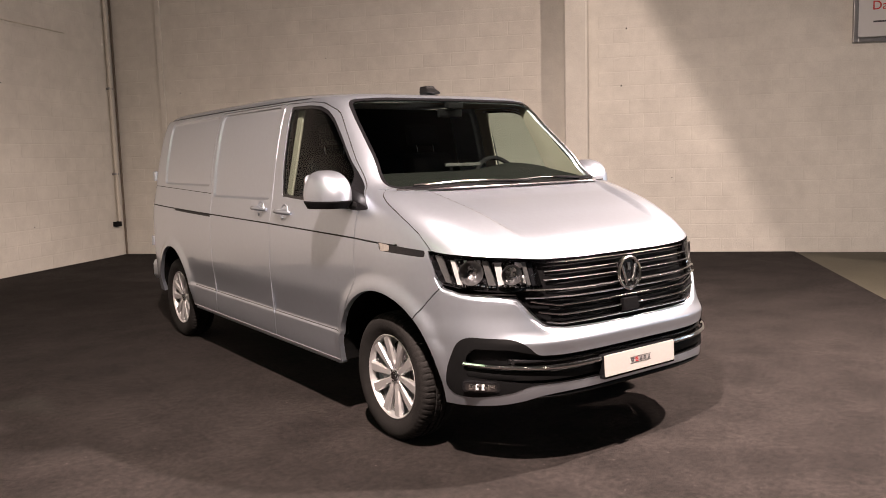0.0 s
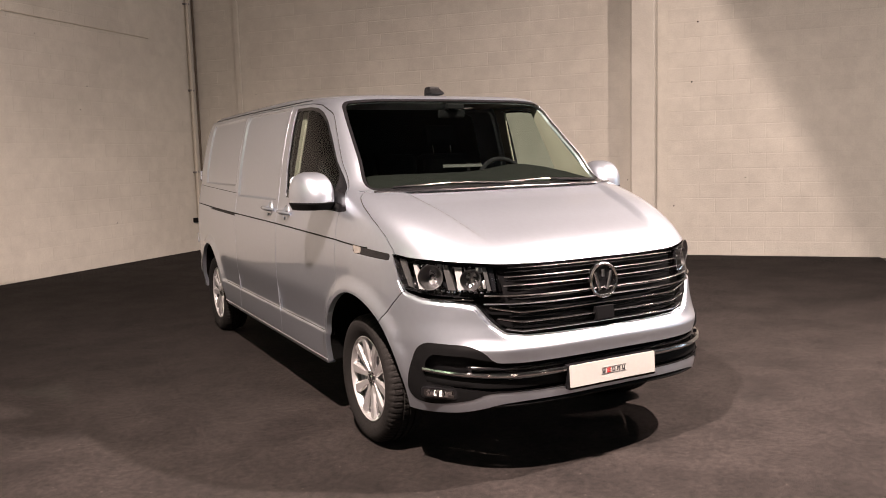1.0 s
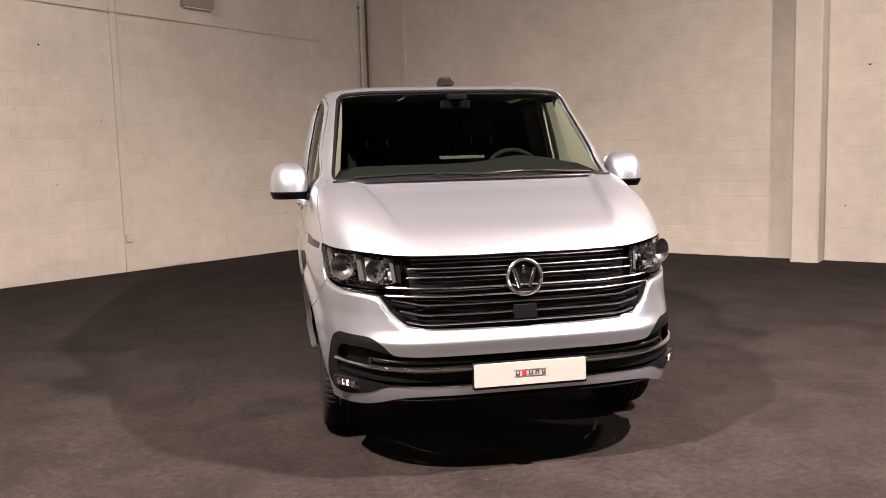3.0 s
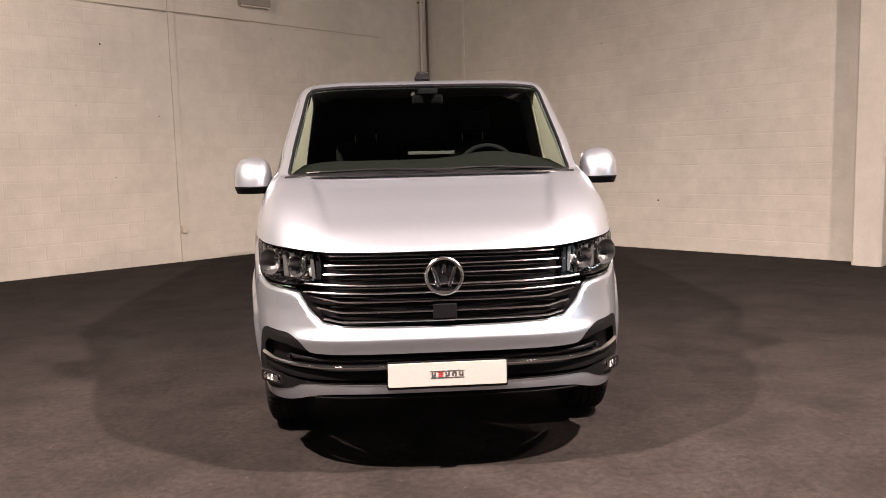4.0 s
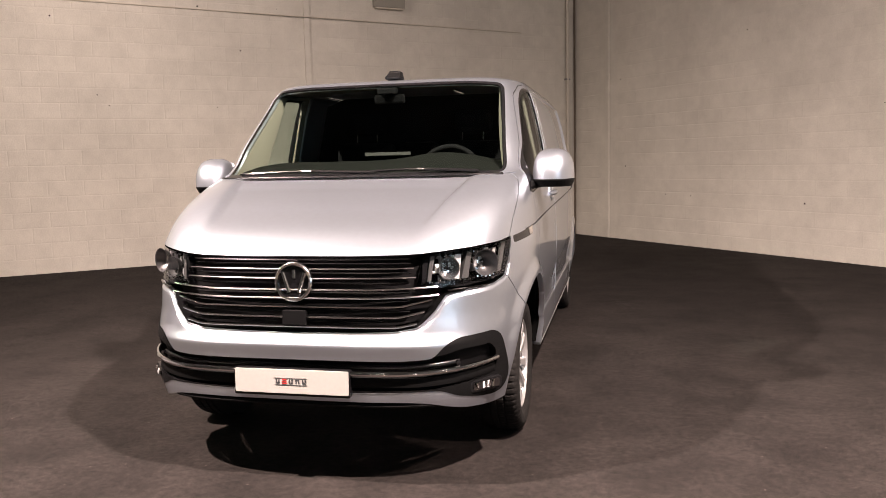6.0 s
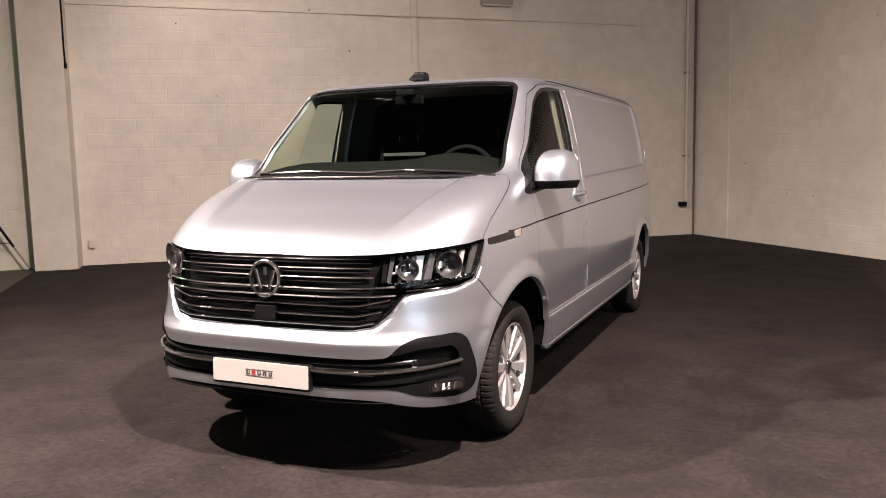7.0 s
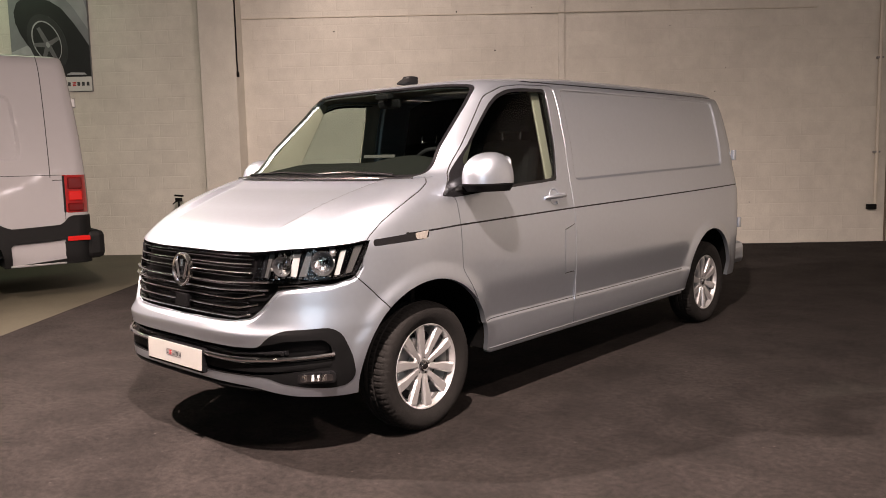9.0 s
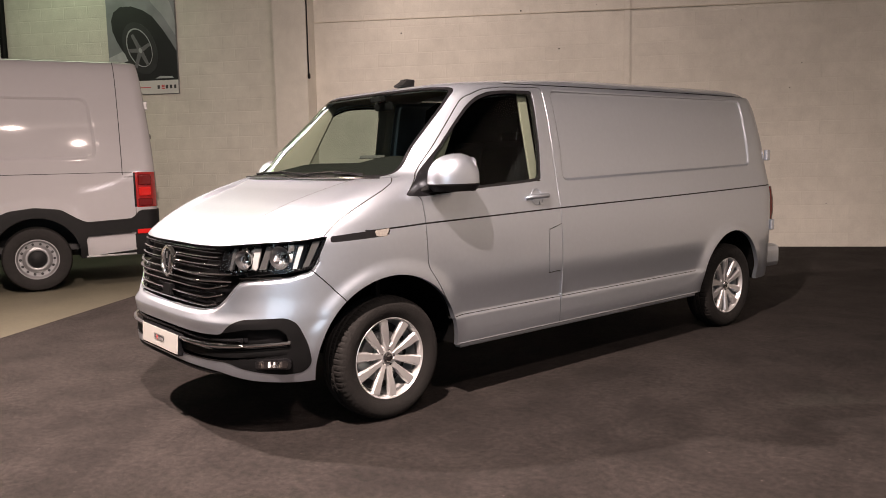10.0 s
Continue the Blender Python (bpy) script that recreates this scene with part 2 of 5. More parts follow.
def wall_box(name, m, x0, x1, y0, y1, z0, z1, mat, parent=None, bevel=0.0, label=""):
    bm = bmesh.new()
    box_bm(bm, m @ Matrix.Translation(((x0 + x1) / 2, (y0 + y1) / 2, z0)), x1 - x0, y1 - y0, z1 - z0, bevel)
    return part(name, bm, mat, parent, label)


tagged(wall_box("wall_left", ML, -0.3, 22, -0.3, 0, -0.1, HALL, WALL), "white painted masonry block wall", "wall", kind="structure")
tagged(wall_box("wall_right", MR, 0, 22, -0.3, 0, -0.1, HALL, WALL), "white painted masonry block wall", "wall", kind="structure")

# ---- silver van: the skin ----
def pchip(pairs):
    """A smooth curve through pairs (x, y) that does not overshoot."""
    x, y = np.array(pairs, float).T
    h, d = np.diff(x), np.diff(y) / np.diff(x)
    m = np.zeros_like(y)
    m[0], m[-1] = d[0], d[-1]
    same = d[:-1] * d[1:] > 0
    w1, w2 = 2 * h[1:] + h[:-1], h[1:] + 2 * h[:-1]
    with np.errstate(divide="ignore", invalid="ignore"):
        m[1:-1] = np.where(same, (w1 + w2) / (w1 / d[:-1] + w2 / d[1:]), 0)

    def f(q):
        q = np.clip(np.asarray(q, float), x[0], x[-1])
        i = np.clip(np.searchsorted(x, q, side="right") - 1, 0, len(x) - 2)
        t = (q - x[i]) / h[i]
        return ((1 + 2 * t) * (1 - t) ** 2 * y[i] + t * (1 - t) ** 2 * h[i] * m[i] + t * t * (3 - 2 * t) * y[i + 1] + t * t * (t - 1) * h[i] * m[i + 1])
    return f


TOP = 1.972
half_width = pchip([(0.18, .88), (0.34, .918), (0.45, .932), (0.6, .941), (0.75, .948), (0.9, .948), (1.0, .946), (1.09, .940), (1.2, .922), (1.3, .904),
                    (1.45, .884), (1.6, .853), (1.72, .824), (1.8, .799), (1.845, .779), (1.875, .757), (1.9, .725), (1.92, .67), (1.94, .57), (1.956, .41), (1.967, .2), (TOP, 0.01)])
nose = pchip([(0.18, -.82), (0.25, -.875), (0.3, -.895), (0.4, -.915), (0.5, -.909), (0.556, -.911), (0.616, -.918), (0.630, -.911), (0.66, -.892), (0.7, -.887), (0.8, -.872), (0.87, -.857), (0.9, -.848), (0.97, -.830),
              (0.995, -.818), (1.01, -.80), (1.04, -.755), (1.08, -.69), (1.13, -.595), (1.2, -.44), (1.26, -.265), (1.3, -.13), (1.325, -.03), (1.34, .02),
              (1.5, .19), (1.7, .415), (1.855, .60), (1.872, .655), (1.887, .76), (1.902, .91), (1.92, 1.16), (1.94, 1.5), (1.958, 1.9), (TOP, 2.6)])
nose_power = pchip([(0.18, 4.5), (0.6, 4.5), (0.75, 4.0), (0.97, 4.2), (1.03, 5.0), (1.2, 6.5), (1.33, 7.5), (1.6, 8), (1.85, 9), (1.9, 5), (TOP, 3)])
nose_depth = pchip([(0.18, .9), (0.9, .9), (1.0, .9), (1.2, .62), (1.33, .5), (1.85, .5), (1.9, .7), (TOP, .6)])
tail = pchip([(0.18, 4.28), (0.5, 4.31), (1.0, 4.31), (1.4, 4.26), (1.845, 4.18), (1.875, 4.17), (1.9, 4.145), (1.92, 4.10), (1.94, 4.0), (1.958, 3.75), (TOP, 3.0)])
N_FRONT, N_SIDE, N_REAR = 72, 120, 22


def ring(z):
    """Half the plan outline of the body at height z, from the middle of the nose to the middle of the tail."""
    w, y0, n, dep, y1 = float(half_width(z)), float(nose(z)), float(nose_power(z)), float(nose_depth(z)), float(tail(z))
    a = np.linspace(0, math.pi / 2, 1500)
    x, y = w * np.sin(a) ** (2 / n), y0 + dep - dep * np.cos(a)
    front = resample(np.stack([x, y], 1), N_FRONT)
    y2 = y1 - 0.42 if z < 1.87 else y1 - 0.55
    side = np.stack([np.full(N_SIDE + 1, w), np.linspace(y0 + dep, y2, N_SIDE + 1)], 1)
    x, y = w * np.cos(a) ** (2 / 4.5), y2 + (y1 - y2) * np.sin(a)
    rear = resample(np.stack([x, y], 1), N_REAR)
    p = np.concatenate([front, side[1:], rear[1:]])
    # the body draws in a little towards the tail
    p[:, 0] *= 1 - 0.062 * np.clip((p[:, 1] - 2.5) / 1.8, 0, 1) ** 2
    return np.column_stack([p, np.full(len(p), z)])


def resample(p, n):
    s = np.concatenate([[0], np.cumsum(np.linalg.norm(np.diff(p, axis=0), axis=1))])
    q = np.linspace(0, s[-1], n + 1)
    return np.stack([np.interp(q, s, p[:, k]) for k in range(2)], 1)


def levels(step):
    z = np.linspace(0.18, TOP - 0.0002, 6000)
    d = np.maximum.reduce([np.abs(np.gradient(f(z))) for f in (half_width, nose, tail, lambda q: q)])
    s = np.cumsum(d)
    return np.interp(np.linspace(s[0], s[-1], int((s[-1] - s[0]) / step)), s, z)


def skin():
    rows = [ring(z) for z in np.unique(np.concatenate([levels(0.017), (.596, .606, .611, .616, .621, .627, .634)]))]
    half = np.array(rows)
    n, m, _ = half.shape
    full = np.concatenate([half, half[:, -2:0:-1] * (-1, 1, 1)], 1)
    k = full.shape[1]
    idx = np.arange(n * k).reshape(n, k)
    nxt = np.roll(idx, -1, 1)
    quads = np.stack([idx[:-1], nxt[:-1], nxt[1:], idx[1:]], -1).reshape(-1, 4)
    return full.reshape(-1, 3), quads


import collections


class Shell:
    """A polygon surface that can be cut along lines given as distance functions."""

    def __init__(self, verts, quads):
        self.v = np.array(verts)
        self.f = np.full((len(quads), 14), -1, int)
        self.f[:, :4] = quads
        self.n = None

    def cut(self, dist):
        d = dist(self.v)
        d = np.where(np.abs(d) < 1e-5, 1e-5, d)
        have = self.f >= 0
        val = d[self.f]
        mixed = np.nonzero(((val > 0) & have).any(1) & ((val < 0) & have).any(1))[0]
        keep = np.ones(len(self.f), bool)
        made, verts, normals, rows = {}, [], [], []
        base = len(self.v)
        for i in mixed:
            loop = [k for k in self.f[i] if k >= 0]
            over, under, changes = [], [], 0
            for a, b in zip(loop, loop[1:] + loop[:1]):
                (over if d[a] > 0 else under).append(a)
                if (d[a] > 0) != (d[b] > 0):
                    changes += 1
                    key = (a, b) if a < b else (b, a)
                    if key not in made:
                        t = d[key[0]] / (d[key[0]] - d[key[1]])
                        made[key] = base + len(verts)
                        verts.append(self.v[key[0]] * (1 - t) + self.v[key[1]] * t)
                        if self.n is not None:
                            normals.append(self.n[key[0]] * (1 - t) + self.n[key[1]] * t)
                    over.append(made[key])
                    under.append(made[key])
            if changes == 2 and len(over) < 14 and len(under) < 14:
                keep[i] = False
                rows += [over + [-1] * (14 - len(over)), under + [-1] * (14 - len(under))]
        if verts:
            self.v = np.concatenate([self.v, verts])
            if self.n is not None:
                self.n = np.concatenate([self.n, normals])
        if rows:
            self.f = np.concatenate([self.f[keep], np.array(rows)])

    def smooth(self):
        n = np.zeros_like(self.v)
        p = self.v
        c = np.cross(p[self.f[:, 1]] - p[self.f[:, 0]], p[self.f[:, 2]] - p[self.f[:, 0]])
        for k in range(2, 6):
            ok = self.f[:, k] >= 0
            part_n = np.cross(p[self.f[ok, k - 1]] - p[self.f[ok, 0]], p[self.f[ok, k]] - p[self.f[ok, 0]])
            c[ok] += part_n if k > 2 else 0
        for k in range(14):
            ok = self.f[:, k] >= 0
            np.add.at(n, self.f[ok, k], c[ok])
        self.n = n / np.maximum(np.linalg.norm(n, axis=1, keepdims=True), 1e-12)
        if (self.n * (p - (0, 1.8, 0.9)))[:, 0].sum() < 0:
            self.n *= -1
            self.f = np.array([[*[k for k in row if k >= 0][::-1], *[k for k in row if k < 0]] for row in self.f])

    def centres(self):
        have = self.f >= 0
        return (self.v[self.f] * have[..., None]).sum(1) / have.sum(1)[:, None]

    def piece(self, mask, shift=0.0):
        """Vertices, faces and normals of the faces in mask, moved in along their normals."""
        rows = self.f[mask]
        used = np.unique(rows[rows >= 0])
        back = np.full(len(self.v) + 1, -1)
        back[used] = np.arange(len(used))
        n = self.n[used]
        n = n / np.maximum(np.linalg.norm(n, axis=1, keepdims=True), 1e-9)
        return self.v[used] - n * shift, [[int(back[k]) for k in r if k >= 0] for r in rows], n


def polygon(points, rounding=0.0):
    """Distance to a closed outline in a plane, negative inside; corners rounded."""
    pts = [Vector(p) for p in points]
    out = []
    for i, p in enumerate(pts):
        a, b = pts[i - 1], pts[(i + 1) % len(pts)]
        r = min(rounding, 0.45 * (a - p).length, 0.45 * (b - p).length)
        if r <= 1e-6:
            out.append(p)
            continue
        p0, p1 = p + (a - p).normalized() * r, p + (b - p).normalized() * r
        for k in range(6):
            t = k / 5
            out.append((1 - t) ** 2 * p0 + 2 * t * (1 - t) * p + t * t * p1)
    q = np.array([tuple(p) for p in out])

    def f(x, y):
        d2, inside = np.full(len(x), 1e9), np.zeros(len(x), bool)
        for (ax, ay), (bx, by) in zip(q, np.roll(q, -1, 0)):
            ex, ey = bx - ax, by - ay
            t = np.clip(((x - ax) * ex + (y - ay) * ey) / (ex * ex + ey * ey + 1e-12), 0, 1)
            d2 = np.minimum(d2, (x - ax - t * ex) ** 2 + (y - ay - t * ey) ** 2)
            cross = ((ay > y) != (by > y)) & (x < (y - ay) * ex / (ey if abs(ey) > 1e-12 else 1e-12) + ax)
            inside ^= cross
        return np.where(inside, -1, 1) * np.sqrt(d2)
    return f


def polyline(points):
    """Distance to an open line in a plane, signed by the side."""
    q = np.array(points, float)

    def f(x, y):
        d2, sign = np.full(len(x), 1e9), np.ones(len(x))
        for (ax, ay), (bx, by) in zip(q[:-1], q[1:]):
            ex, ey = bx - ax, by - ay
            t = np.clip(((x - ax) * ex + (y - ay) * ey) / (ex * ex + ey * ey), 0, 1)
            d = (x - ax - t * ex) ** 2 + (y - ay - t * ey) ** 2
            sign = np.where(d < d2, np.where((x - ax) * ey - (y - ay) * ex > 0, 1, -1), sign)
            d2 = np.minimum(d2, d)
        return sign * np.sqrt(d2)
    return f


def flank(shape, s, inner=0.5):
    """A shape in the side view (y, z) that holds for the left (s = 1) or right side."""
    return lambda v: np.maximum(shape(v[:, 1], v[:, 2]), inner - s * v[:, 0])


def nosewise(shape):
    """A shape in the unrolled front view, mirrored about the middle."""
    return lambda v: np.maximum(shape(np.abs(v[:, 0]) + v[:, 1] + 0.9, v[:, 2]), v[:, 1] - 0.1)


def frontwise(shape):
    return lambda v: np.maximum(shape(v[:, 0], v[:, 2]), v[:, 1] - 0.9)


def step(x, a, b):
    t = np.clip((x - a) / (b - a), 0, 1)
    return t * t * (3 - 2 * t)


def front_y(x, z):
    """Where the nose lies at that place across and height."""
    w, y0, n, dep = half_width(z), nose(z), nose_power(z), nose_depth(z)
    return y0 + dep - dep * np.sqrt(np.maximum(0, 1 - np.minimum(np.abs(x) / w, 1) ** n))


# outlines in the side view (y, z)
DOOR = [(.205, 1.21), (.215, 1.05), (.222, .83), (.30, .70), (.385, .55), (.39, .30), (1.30, .30), (1.315, .6), (1.318, .82), (1.308, 1.09), (1.30, 1.25),
        (1.295, 1.5), (1.30, 1.852), (.94, 1.842), (.80, 1.826), (.645, 1.768), (.27, 1.39), (.12, 1.235)]
DOOR_HOLE = [(.10, 1.222), (.397, 1.485), (.55, 1.630), (.66, 1.728), (.74, 1.780), (.83, 1.810), (.95, 1.822), (1.208, 1.828), (1.185, 1.5), (1.165, 1.268), (.97, 1.256), (.67, 1.242), (.205, 1.212)]
DOOR_PANE = [(.33, 1.255), (.345, 1.418), (.54, 1.602), (.66, 1.708), (.74, 1.760), (.84, 1.793), (.95, 1.804), (1.188, 1.810), (1.17, 1.5), (1.150, 1.286), (.97, 1.272), (.67, 1.258)]
SLIDING = [(1.30, .30), (1.315, .6), (1.318, .82), (1.308, 1.09), (1.30, 1.25), (1.295, 1.5), (1.30, 1.852), (2.42, 1.858), (2.425, 1.30), (2.385, 1.25), (2.38, .9), (2.36, .30)]
PANEL_LEFT = [(1.365, 1.255), (3.69, 1.302), (3.70, 1.842), (1.365, 1.838)]
PANEL_RIGHT = [(1.345, 1.235), (2.375, 1.235), (2.385, 1.846), (1.345, 1.842)]
PANEL_REAR = [(2.455, 1.31), (3.62, 1.318), (3.63, 1.838), (2.455, 1.842)]
SWAGE = [(-.16, 1.05), (.21, 1.066), (1.31, 1.09), (2.4, 1.107), (4.2, 1.138)]
HOOD_LINE = [(-1.5, .90), (-.43, .90), (-.40, 1.025), (-.372, 1.056), (-.30, 1.115), (-.213, 1.165), (-.11, 1.215), (-.02, 1.255), (.05, 1.292), (.085, 1.32), (.10, 1.35), (.14, 1.5), (2, 2.5)]
# outlines in the unrolled front view (across + back, height)
MASK = [(-.3, .994), (.086, .994), (.33, .993), (.627, .998), (.866, 1.012), (1.262, 1.026), (1.408, 1.040), (1.359, .949), (1.301, .866), (1.16, .840), (.845, .826),
        (.79, .820), (.70, .746), (.608, .690), (.50, .674), (.033, .664), (-.3, .664)]
LAMP = [(.675, .990), (.866, 1.005), (1.262, 1.020), (1.398, 1.034), (1.350, .949), (1.297, .880), (1.13, .862), (.90, .852), (.62, .858)]
TRIM = [(-.3, .556), (.512, .557), (.66, .562), (.719, .612), (.825, .641), (1.127, .643), (1.203, .612), (1.273, .49), (1.285, .398), (1.225, .357), (1.112, .35), (.961, .366),
        (.80, .392), (.719, .418), (.645, .424), (.49, .424), (-.3, .414)]
POCKET = [(-.3, .566), (.56, .566), (.70, .574), (.84, .592), (1.08, .590), (1.13, .56), (1.14, .50), (1.13, .455), (.76, .436), (.70, .430), (-.3, .422)]
SCREEN = [(-.792, 1.322), (.792, 1.322), (.764, 1.50), (.708, 1.836), (.5, 1.849), (0, 1.853), (-.5, 1.849), (-.708, 1.836), (-.764, 1.50)]
ARCH_FRONT, ARCH_REAR = (-.015, .36, .448), (3.365, .36, .435)


def arch(c):
    return lambda y, z: np.hypot(y - c[0], z - c[1]) - c[2]


def build_shell():
    sh = Shell(*skin())
    recesses = [(PANEL_LEFT, 1), (PANEL_RIGHT, -1), (PANEL_REAR, -1)]
    shapes = [flank(polygon(p, 0.05), s) for p, s in recesses]
    for f in shapes:
        for off in (0.0, 0.005, 0.012, 0.018):
            sh.cut(lambda v: f(v) + off)
    edge = nosewise(polygon(MASK, 0.03))
    for off in (0.0, 0.010, 0.020):
        sh.cut(lambda v: np.where(v[:, 2] < .92, edge(v) - off, 1))
    sh.cut(lambda v: np.where(np.abs(v[:, 0]) > .6, v[:, 2] - 0.532, 1))
    sh.cut(lambda v: np.where(np.abs(v[:, 0]) > .6, v[:, 2] - 0.512, 1))
    v = sh.v
    side = np.sign(v[:, 0])
    dx = np.zeros(len(v))
    for f in shapes:
        dx -= 0.015 * step(-f(v), 0.0, 0.018)
    y, z, ax = v[:, 1], v[:, 2], np.abs(v[:, 0])
    flat = step(ax, .84, .90) * step(y, -.45, -.2)
    # ledge low on the doors
    low = step(y, .36, .44) * (1 - step(y, 2.86, 2.95)) * flat
    dx += low * (0.010 * (1 - step(z, .505, .532)) - 0.012 * (1 - step(z, .53, .76)) + 0.012 * (1 - step(z, .34, .53)))
    # flares over the wheels
    for c in (ARCH_FRONT, ARCH_REAR):
        r = np.hypot(y - c[0], z - c[1])
        dx += 0.016 * (1 - step(r, c[2] + .015, c[2] + .085)) * step(z, .36, .5) * step(ax, .80, .9)
    v[:, 0] += side * dx
    # the shelf over the bumper fades round the corners
    fade = np.where((z > .556) & (z < .70), np.interp(z, (.556, .70), (-.911, -.887)) - nose(z), 0)
    v[:, 1] += fade * step(ax, .56, .84) * (1 - step(y, -.5, -.2))
    # the bumper turns in along the edge of the grille and lamps
    d = edge(v)
    v[:, 1] += 0.016 * (1 - step(d, 0.0, 0.020)) * (z < .92) * (d > -.001) * (y < -.25)
    # bone lines of the bonnet
    line = .545 + (y + .58) * .19
    v[:, 2] -= 0.026 * (1 - step(ax - line, -.030, .004)) * step(y, -.74, -.44) * (1 - step(y, -.20, 0.05)) * (z > 1.0) * (z < 1.34)
    sh.smooth()
    return sh


shell = build_shell()
GAP = 0.0028


def gap(f, w=GAP):
    """Cuts a thin groove along the line where f is zero, and returns a test for the faces in it."""
    shell.cut(lambda v: f(v) - w)
    shell.cut(lambda v: f(v) + w)
    return lambda c: np.abs(f(c)) < w


def groove(points, s, w=GAP, inner=0.5):
    """A thin groove along an open line on one side, returned as a test for the faces in it."""
    line = polyline(points)

    def near(v, off):
        d = line(v[:, 1], v[:, 2])
        return np.where((s * v[:, 0] > inner) & (np.abs(d) < 0.08), d + off, 1)
    shell.cut(lambda v: near(v, -w))
    shell.cut(lambda v: near(v, w))
    return lambda c: (np.abs(line(c[:, 1], c[:, 2])) < w) & (s * c[:, 0] > inner)


mask_f = nosewise(polygon(MASK, 0.03))
lamp_f = nosewise(polygon(LAMP, 0.02))
trim_f = nosewise(polygon(TRIM, 0.05))
pocket_f = nosewise(polygon(POCKET, 0.02))
screen_f = frontwise(polygon(SCREEN, 0.05))
pane_f = {s: flank(polygon(DOOR_PANE, 0.035), s) for s in (1, -1)}
hole_f = {s: flank(polygon(DOOR_HOLE, 0.022), s) for s in (1, -1)}
door_f = {s: flank(polygon(DOOR, 0.03), s) for s in (1, -1)}
slide_f = flank(polygon(SLIDING, 0.03), -1)
arch_f = {(s, k): flank(arch(c), s) for s in (1, -1) for k, c in enumerate((ARCH_FRONT, ARCH_REAR))}
under = pchip([(-1.5, .380), (-.905, .380), (-.87, .374), (-.80, .345), (-.72, .323), (-.5, .303), (-.35, .31), (.3, .345), (4.0, .352), (4.5, .40)])
sill_f = lambda v: v[:, 2] - under(v[:, 1])
hood_f = lambda v: polygon(HOOD_LINE + [(2, 3.5), (-1.5, 3.5)])(v[:, 1], v[:, 2])

shell.cut(sill_f)
for f in (mask_f, lamp_f, trim_f, pocket_f, screen_f, lambda v: screen_f(v) + 0.014):
    shell.cut(f)
for s in (1, -1):
    for f in (hole_f[s], pane_f[s], arch_f[s, 0], arch_f[s, 1]):
        shell.cut(f)
in_gap = []
for s in (1, -1):
    in_gap.append(gap(door_f[s]))
    in_gap.append(groove(SWAGE, s, 0.0045, 0.86))
    in_gap.append(groove([(-.462, .872), (-.379, .787), (-.27, .66)], s))
    # shade line along the ledge crease, drawn in the dark gap colour
    in_gap.append(groove([(.42, .5215), (2.86, .5215)], s, 0.002, 0.86))
    in_gap.append(groove([(.02, 1.318), (.13, 1.322)], s, 0.002))
in_gap.append(gap(slide_f))
for s in (1, -1):
    in_gap.append(groove([(1.0, 1.866), (2.4, 1.874), (3.95, 1.872)], s, 0.0035, .55))
in_gap.append(groove([(1.195, .96), (1.30, .987)], 1, 0.003))
in_gap.append(groove([(1.195, .687), (1.30, .692)], 1, 0.003))
in_gap.append(groove([(1.195, .687), (1.192, .96)], 1, 0.0026))
in_gap.append(groove([(2.42, 1.262), (3.2, 1.285), (4.2, 1.31)], -1, 0.0022))
in_gap.append(groove([(2.375, 1.098), (3.25, 1.115)], -1, 0.011))
in_gap.append(gap(lambda v: np.maximum(hood_f(v), v[:, 1] - .09), 0.002))
# marker strip behind each headlamp
MARKER = [(-.36, 1.036), (-.02, 1.060), (-.035, 1.018), (-.36, 1.004)]
MARKER_LAMP = [(-.118, 1.051), (-.030, 1.058), (-.045, 1.020), (-.112, 1.018)]
marker_f = {s: flank(polygon(MARKER, 0.01), s) for s in (1, -1)}
marker_lamp_f = {s: flank(polygon(MARKER_LAMP, 0.008), s) for s in (1, -1)}
for s in (1, -1):
    shell.cut(marker_f[s])
    shell.cut(marker_lamp_f[s])
shell.cut(lambda v: v[:, 1] - 3.98)
shell.cut(lambda v: np.where(v[:, 1] > 3.5, v[:, 2] - 0.62, 1))
shell.cut(lambda v: v[:, 2] - 1.866)
shell.cut(lambda v: v[:, 2] - 1.316)

c = shell.centres()
LEFT_SIDE = c[:, 0] > 0
kind = np.full(len(c), "side_panel", dtype="U20")
kind[c[:, 2] > 1.866] = "roof"
kind[(c[:, 1] > 3.98) & (c[:, 2] < 1.866)] = "tail"
kind[(c[:, 1] > 3.6) & (c[:, 2] < 0.62)] = "rear_bumper"
front = (c[:, 1] < 1.31) & (c[:, 2] <= 1.866)
kind[front & (c[:, 2] > 1.316)] = "pillar"
kind[front & (c[:, 2] <= 1.316)] = "fender"
kind[(c[:, 2] <= 1.316) & (hood_f(c) < 0) & (c[:, 1] < .1)] = "hood"
bumper = (c[:, 1] < -.27) & (c[:, 2] < .99) & ((c[:, 1] < -.455) | (c[:, 2] < np.interp(c[:, 1], [-.452, -.379, -.27], [.862, .787, .66])))
kind[bumper] = "bumper"
kind[(kind == "fender") & (c[:, 1] > -.37) & (c[:, 2] > np.interp(c[:, 1], [-.37, -.16, .21], [1.03, 1.05, 1.066]))] = "upper_fender"
kind[(kind == "fender") & (c[:, 1] > .15) & (c[:, 2] < .80)] = "sill_corner"
for s in (1, -1):
    kind[(door_f[s](c) < 0)] = "door"
kind[slide_f(c) < 0] = "sliding_door"
kind[mask_f(c) < 0] = "mask"
kind[lamp_f(c) < 0] = "lamp"
kind[trim_f(c) < 0] = "trim"
kind[(trim_f(c) < 0) & (pocket_f(c) < 0)] = "pocket"
